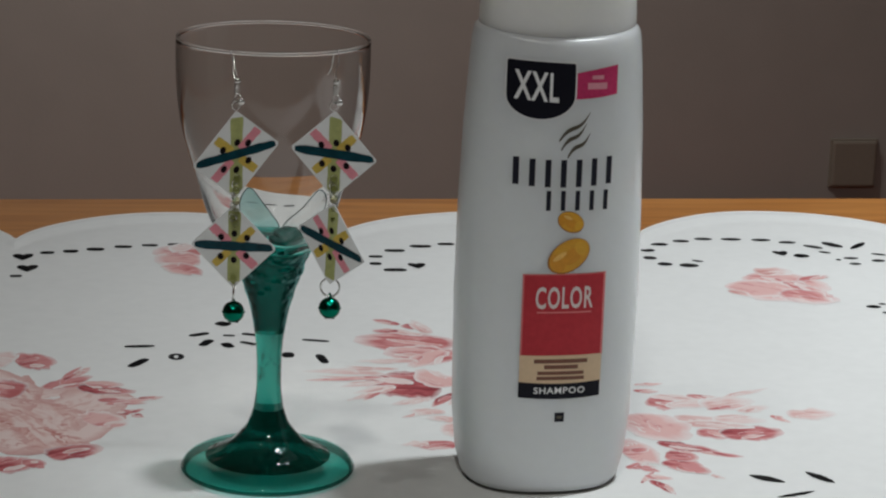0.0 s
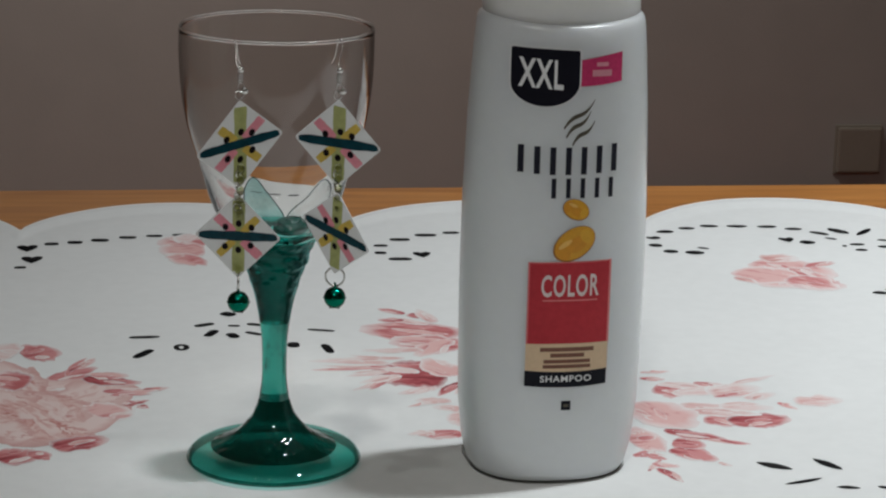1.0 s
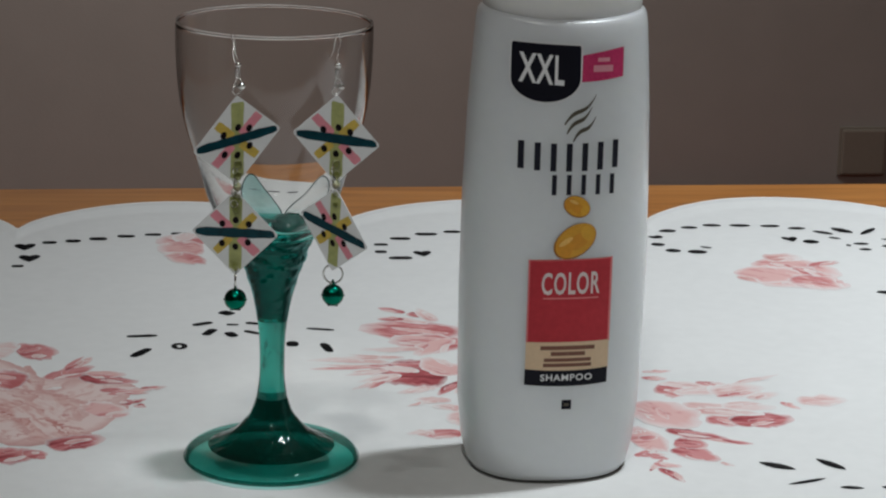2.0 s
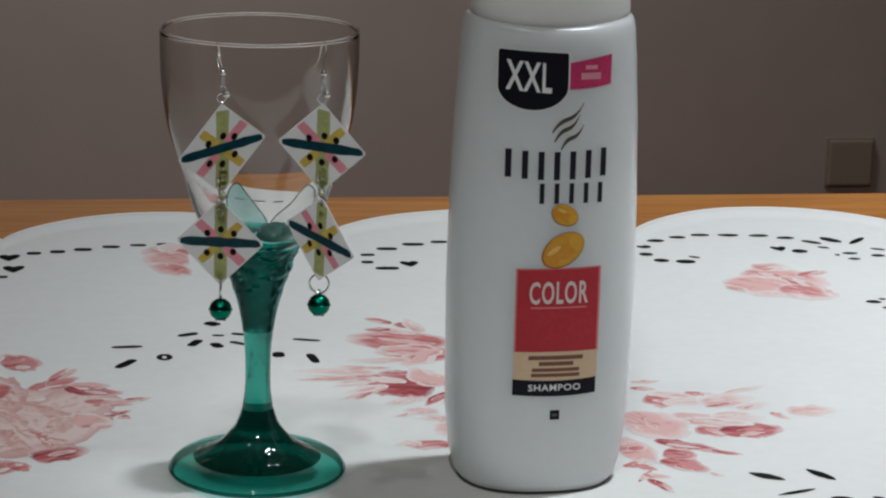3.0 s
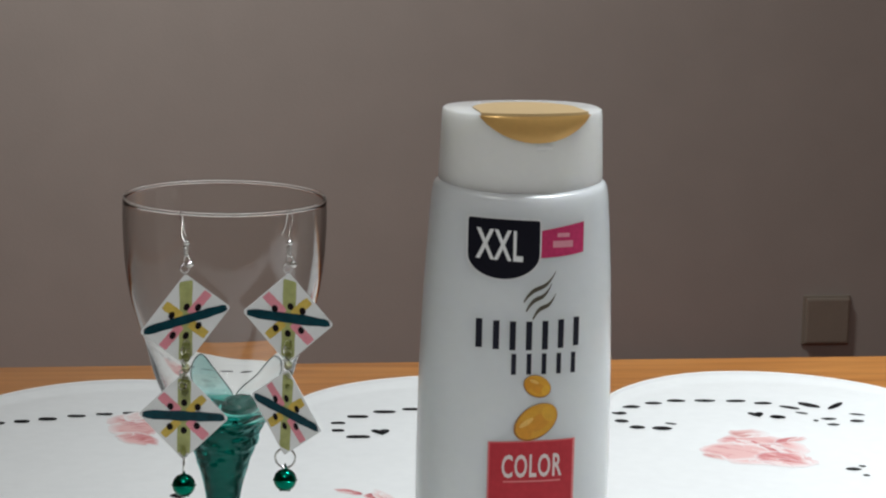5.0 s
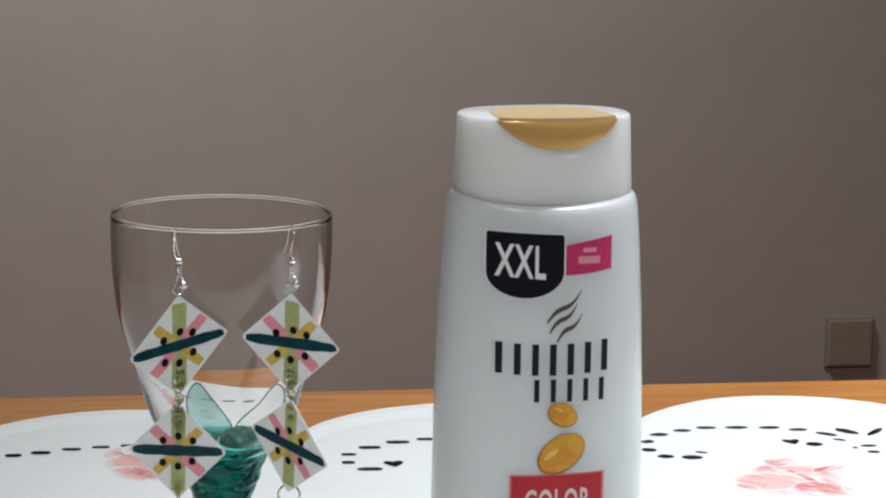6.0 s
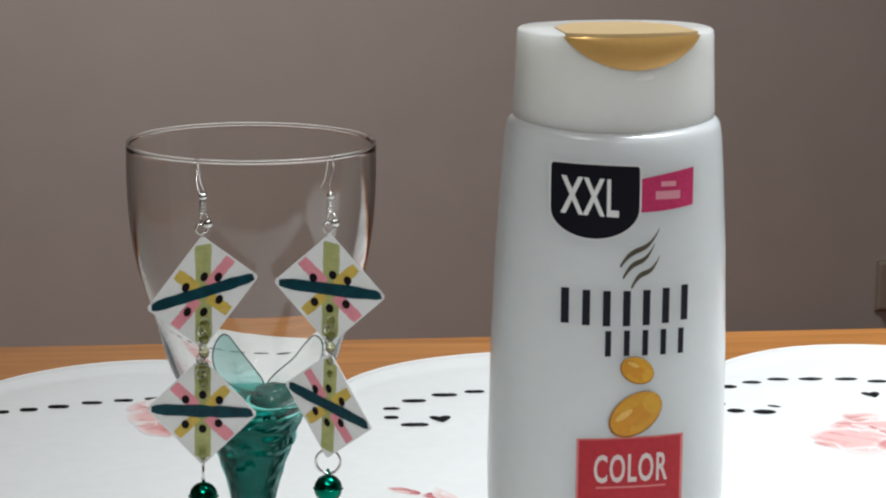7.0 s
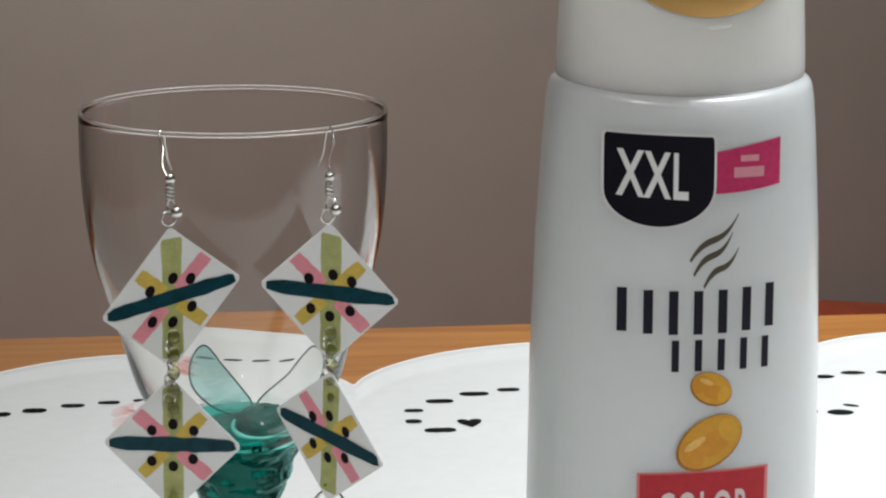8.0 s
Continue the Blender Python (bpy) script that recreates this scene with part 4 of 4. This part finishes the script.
flare = smooth_line([(0.0063, 0.061), (0.0081, 0.071), (0.0118, 0.083), (0.0140, 0.088), (0.0152, 0.0930), (0.0184, 0.0985)], 9)
bowl = smooth_line([(0.0184, 0.0985), (0.0232, 0.1055), (0.0270, 0.1140), (0.0303, 0.1255), (0.0354, 0.1415), (0.0376, 0.1510), (0.0390, 0.1620), (0.0396, 0.1740), (0.0396, 0.1842)], 6)
bowl += [(0.0395, 0.1847), (0.0391, 0.1849), (0.0388, 0.1847)]
bowl += smooth_line([(0.0387, 0.1842), (0.0386, 0.1740), (0.0379, 0.1620), (0.0364, 0.1510), (0.0341, 0.1415), (0.0289, 0.1255), (0.0253, 0.1150), (0.0215, 0.1075), (0.0170, 0.1018), (0.0120, 0.0987)], 6)
well = [(0.0120, 0.0987), (0.0090, 0.0981), (0.0050, 0.0978), (0.0, 0.0977)]
surface("foot", disc, PLATE, "thin pale green glass foot")
surface("foot_edge", edge, EDGE, "rounded green glass edge, tinted dark for its refraction").visible_shadow = False
surface("foot_underside", under, PLATE, "green glass underside").visible_shadow = False
surface("foot_cone", cone, DEEP, "green glass cone, tinted dark for the room it refracts")
surface("stem", stem, THIN, "pale green glass stem")
stem_flare = surface("stem_flare", flare, FLARE, "deep green glass flare")
for v in stem_flare.data.vertices:               # hammered ripples under the bowl
    f = max(0.0, min(1.0, (v.co.z - 0.070) / 0.012)) * max(0.0, min(1.0, (0.0975 - v.co.z) / 0.004))
    push = 1 + f * (0.07 * noise.noise((v.co.x * 150, v.co.y * 150, v.co.z * 330)) + 0.03 * noise.noise(v.co * 480))
    v.co.x, v.co.y = v.co.x * push, v.co.y * push
surface("bowl", bowl, CLEAR, "clear glass bowl").visible_shadow = False
surface("bowl_bottom", well, GREEN, "green glass at the bottom of the bowl")

part("rim", tube([(0.0391 * math.cos(2 * math.pi * k / 96), 0.0391 * math.sin(2 * math.pi * k / 96), 0.1851) for k in range(96)], 0.00055, 8, True), RIM, goblet, "fire-polished glass rim", smooth=True)
# the drop of green glass at the bottom of the bowl; the two lobes rising from it are added in place of a refracted
# image
drop = lathe(smooth_line([(0.0, 0.0979), (0.0065, 0.0979), (0.0076, 0.0988), (0.0074, 0.1005), (0.0058, 0.1030), (0.0030, 0.1046), (0.0, 0.1050)], 4), 40)
for v in drop.verts:                             # slumped to one side, with soft folds
    v.co.x += 0.0068 + 0.0006 * math.sin(v.co.z * 2600)
    v.co.z += 0.0007 * noise.noise(v.co * 420)
drop_part = part("glass_drop", drop, DROP, goblet, "green glass drop", smooth=True)
# added ring: the bright outline of the bowl's bottom drawn in light green
part("outline_ring", tube([(0.0068 + 0.0083 * math.cos(2 * math.pi * k / 40), 0.0083 * math.sin(2 * math.pi * k / 40), 0.0990 + 0.0006 * math.sin(2 * math.pi * k / 40)) for k in range(40)], 0.0008, 6, True), PALERING, drop_part, "light green ring drawing the bowl bottom's bright outline", smooth=True)


def refraction_lobe(ring, mat, label):
    """A refracted image built as a thin lens of glass in the upright plane: a smooth closed outline of (x, z), swelling
    towards its middle.
    """
    n, fine = len(ring), []
    for i in range(n):
        p0, p1, p2, p3 = (Vector(ring[(i + d) % n]) for d in (-1, 0, 1, 2))
        for k in range(6):
            f = k / 6
            fine.append(0.5 * ((2 * p1) + (p2 - p0) * f + (2 * p0 - 5 * p1 + 4 * p2 - p3) * f * f + (3 * p1 - p0 - 3 * p2 + p3) * f ** 3))
    c = sum(fine, Vector((0, 0))) / len(fine)
    bm = bmesh.new()
    rim = [bm.verts.new((p.x, 0.004, p.y)) for p in fine]
    for side in (-1, 1):
        inner = [bm.verts.new((c.x + (p.x - c.x) * 0.94, 0.004 + side * 0.0004, c.y + (p.y - c.y) * 0.94)) for p in fine]
        middle = bm.verts.new((c.x, 0.004 + side * 0.0006, c.y))
        for k in range(len(fine)):
            j = (k + 1) % len(fine)
            bm.faces.new((rim[k], rim[j], inner[j], inner[k]))
            bm.faces.new((inner[k], inner[j], middle))
    body = part("refraction_lobe", bm, mat, goblet, label)
    part("refraction_edge", tube([(p.x, 0.004, p.y) for p in fine], 0.00028, 6, True), OUTLINE, body, "thin grey-green outline of the refracted image", smooth=True)


refraction_lobe([(-0.0088, 0.1212), (-0.0042, 0.1150), (0.0004, 0.1085), (0.0032, 0.1040), (0.0008, 0.1008), (-0.0060, 0.1022), (-0.0122, 0.1070), (-0.0136, 0.1130), (-0.0120, 0.1190)], LOBE, "pale green lobe shaped as a refracted image")
refraction_lobe([(0.0200, 0.1212), (0.0168, 0.1182), (0.0128, 0.1125), (0.0068, 0.1068), (0.0048, 0.1035), (0.0100, 0.1012), (0.0175, 0.1050), (0.0222, 0.1110), (0.0228, 0.1180)], FAINT, "colourless lobe shaped as a refracted image")

# ---- earrings hung on the rim ----


def card(name, c, left, right, top, low, parent, flip):
    """A small painted square card hung by its corner, with its painted strokes."""
    e1, e2 = (Vector(right) - Vector(left)) / 2, (Vector(top) - Vector(low)) / 2
    mid = (Vector(left) + Vector(right) + Vector(top) + Vector(low)) / 4
    out = e1.cross(e2).normalized()
    if out.y > 0:
        out = -out

    def at(s, t, lift):
        return mid + s * e1 + t * e2 + lift * out

    corners = []
    for s, t in ((1, 0), (0, 1), (-1, 0), (0, -1)):
        for d in (-1, 1):
            s2, t2 = (s, d * s * 0.03) if s else (-d * t * 0.03, t)
            corners.append((s2 - (0.02 * s if s else 0), t2 - (0.02 * t if t else 0)))
    bm = bmesh.new()
    a = [bm.verts.new(at(s, t, 0.0004)) for s, t in corners]
    b = [bm.verts.new(at(s, t, -0.0004)) for s, t in corners]
    bm.faces.new(a)
    bm.faces.new(b[::-1])
    for k in range(8):
        bm.faces.new((a[k], b[k], b[(k + 1) % 8], a[(k + 1) % 8]))
    tag = part(name, bm, PAPER, parent, "white square card with painted strokes")
    tag.data.materials.append(DIMBACK)
    for p in tag.data.polygons:
        if p.normal.dot(out) < -0.5:
            p.material_index = 1

    def stroke(p, q, width, mat, lift, what, taper=0.15, wobble=0.06):
        n, verts = 12, []
        d = Vector((q[0] - p[0], q[1] - p[1])).normalized()
        for k in range(n + 1):
            f = k / n
            w = width / 2 * (1 - taper * abs(2 * f - 1) ** 4) * (1 + random.uniform(-wobble, wobble))
            s, t = p[0] + (q[0] - p[0]) * f, p[1] + (q[1] - p[1]) * f
            for g in (-1, 1):
                s2, t2 = s - g * w * d.y, t + g * w * d.x
                over = max(1.0, (abs(s2) + abs(t2)) / 0.97)
                verts.append(tuple(at(s2 / over, t2 / over, lift)))
        raw(what, verts, [(2 * k, 2 * k + 1, 2 * k + 3, 2 * k + 2) for k in range(n)], mat, tag)

    stroke((0.02, 0.98), (0.0, -0.98), 0.29, OLIVE, 0.00046, "olive_stripe", 0.0)
    for sx, sy in ((1, 1), (-1, -1)):
        stroke((sx * flip * 0.10, sy * 0.10), (sx * flip * 0.56, sy * 0.50), 0.22, PINKPAINT, 0.00050, "pink_stroke")
        stroke((-sx * flip * 0.10, sy * 0.10), (-sx * flip * 0.46, sy * 0.46), 0.19, YELLOWPAINT, 0.00052, "mustard_stroke")
    stroke((-0.99, 0.0), (0.99, 0.02), 0.215, TEAL, 0.00058, "teal_stripe", 0.45, 0.10)
    for s, t in ((-0.30, 0.20), (0.02, 0.30), (0.30, 0.21), (-0.28, -0.24), (0.0, -0.33), (0.29, -0.22)):
        s, t = s + random.uniform(-0.03, 0.03), t + random.uniform(-0.03, 0.03)
        pts = [at(s + 0.072 * math.cos(q), t + 0.080 * math.sin(q), 0.00064) for q in [2 * math.pi * k / 12 for k in range(12)]]
        raw("dot", [tuple(p) for p in pts], [tuple(range(12))], DOT, tag)
    return tag


def ring_points(c, r, normal=(0, 1, 0), n=20):
    side = Vector(normal).orthogonal().normalized()
    up = Vector(normal).normalized().cross(side)
    return [Vector(c) + r * (math.cos(2 * math.pi * k / n) * side + math.sin(2 * math.pi * k / n) * up) for k in range(n)]


def earring(hx, y, upper, lower, flip_upper, flip_lower, bell_at, ring_turn, label):
    """upper, lower: centre x, z, and the four corners' offsets of a card."""
    ox = hx - GX
    rim_y = GY - math.sqrt(0.0392 ** 2 - ox ** 2)
    out = Vector((ox, rim_y - GY, 0)).normalized()
    top = Vector((hx, rim_y, 0.1853))
    thing = empty("earring", pose(0, 0, 0), label, "earring", "earrings on the glass rim")
    # ear wire over the rim: a long leg outside, a short one inside
    eye = Vector((upper[0], y, upper[1] + upper[4][1] + 0.0085))
    wire = []
    for k in range(9):
        q = math.pi * k / 8
        wire.append(top - out * 0.0014 * math.cos(q) + Vector((0, 0, 0.0014 * math.sin(q) - 0.0006)))
    inner = wire[0] - Vector((0, 0, 0.006)) - out * 0.0014
    wire = [inner - Vector((0, 0, 0.003)) - out * 0.002, inner] + wire
    for k in range(1, 6):
        f = k / 5
        wire.append(wire[10].lerp(eye, f) + Vector((0.0006 * math.sin(f * 9), 0, 0)))
    part("ear_wire", tube(wire, 0.00025, 6), SILVER, thing, smooth=True)
    coil = [eye + Vector((0.0009 * math.cos(k * 0.9), 0.0009 * math.sin(k * 0.9), 0.0016 - k * 0.00013)) for k in range(30)]
    part("wire_coil", tube(coil, 0.0003, 5), SILVER, thing, smooth=True)
    part("wire_bead", ball(eye + Vector((0.0002, -0.0004, 0.0030)), 0.00125), SILVER, thing, smooth=True)
    part("jump_ring", tube(ring_points(eye + Vector((0.0004, 0, -0.0042)), 0.0020, (0.7, 0.6, 0)), 0.00030, 5, True), SILVER, thing, smooth=True)
    part("jump_ring", tube(ring_points(eye + Vector((-0.0004, 0, -0.0068)), 0.0018, (-0.5, 0.8, 0)), 0.00030, 5, True), SILVER, thing, smooth=True)
    part("small_bead", ball(eye + Vector((0.0017, -0.0014, -0.0050)), 0.0014), SILVER, thing, smooth=True)
    for (cx, cz, l, r, t, b), flip, dy in ((upper, flip_upper, 0), (lower, flip_lower, -0.0006)):
        cor = [(cx + o[0], y + dy + (o[2] if len(o) > 2 else 0), cz + o[1]) for o in (l, r, t, b)]
        card("painted_card", (cx, y, cz), *cor, thing, flip)
    # beads between the cards and on the lower card
    z0, z1 = upper[1] + upper[5][1] + 0.0075, lower[1] + lower[4][1] - 0.0065
    x0, x1 = upper[0] + upper[5][0], lower[0] + lower[4][0]
    for k in range(9):
        f = k / 8
        c = (x0 + (x1 - x0) * f + 0.0005 * (-1) ** k, y - 0.0024, z0 + (z1 - z0) * f)
        if k % 2:
            part("link", tube(ring_points(c, 0.0015, (1, 0.5 * (k - 2), 0)), 0.00030, 5, True), SILVER, thing, smooth=True)
        else:
            part("olive_bead", ball(c, 0.00165, 1.2), CRYSTAL, thing, "olive glass bead", smooth=True)
    zl = lower[1] + lower[5][1]
    bx, bz = bell_at
    part("olive_bead", ball((lower[0] + lower[5][0], y - 0.002, zl + 0.0042), 0.0015, 1.3), CRYSTAL, thing, "olive glass bead", smooth=True)
    part("large_ring", tube(ring_points((bx, y - 0.0008, bz + 0.0086), 0.0038, ring_turn), 0.00042, 6, True), SILVER, thing, smooth=True)
    # jingle bell: two half shells, a raised seam, a slot and an eyelet
    bell = part("bell", ball((bx, y - 0.0008, bz), 0.0044, 1.0, 3), BELL, thing, "shiny green metal jingle bell", smooth=True)
    part("seam", tube(ring_points((bx, y - 0.0008, bz), 0.00445, (0, 0.1, 1), 28), 0.00028, 5, True), BELL, bell, smooth=True)
    part("slot", box(bx - 0.0021, y - 0.0014, bz - 0.00445, bx + 0.0021, y - 0.0002, bz - 0.0036, 0.0002), DARK, bell)
    part("eyelet", tube(ring_points((bx, y - 0.0008, bz + 0.0049), 0.0011, (1, 0.3, 0)), 0.0004, 5, True), BELL, bell, smooth=True)
    return thing


earring(-0.1222, -0.0420, (-0.1195, 0.1465, (-0.0168, -0.0053, -0.004), (0.0162, 0.0037, 0.003), (-0.0003, 0.0178, 0.001), (0.0, -0.0168)),
        (-0.1200, 0.1092, (-0.0170, 0.0018, -0.002), (0.0162, -0.0004, 0.002), (0.0, 0.0166), (0.0, -0.0172)), 1, -1, (-0.1200, 0.0825), (1, 0.12, 0),
        "silver earring with painted cards and a dark green bell")
earring(-0.0822, -0.0372, (-0.0815, 0.1470, (-0.0167, 0.0022, -0.002), (0.0168, -0.0033, 0.003), (0.0, 0.0172), (-0.0003, -0.0174)),
        (-0.0815, 0.1110, (-0.0132, 0.0060, 0.001), (0.0136, -0.0058, -0.007), (0.0, 0.0166, -0.002), (-0.001, -0.0165, -0.002)), -1, -1, (-0.0820, 0.0840), (0.05, 1, 0),
        "silver earring with painted cards and a bright green bell")
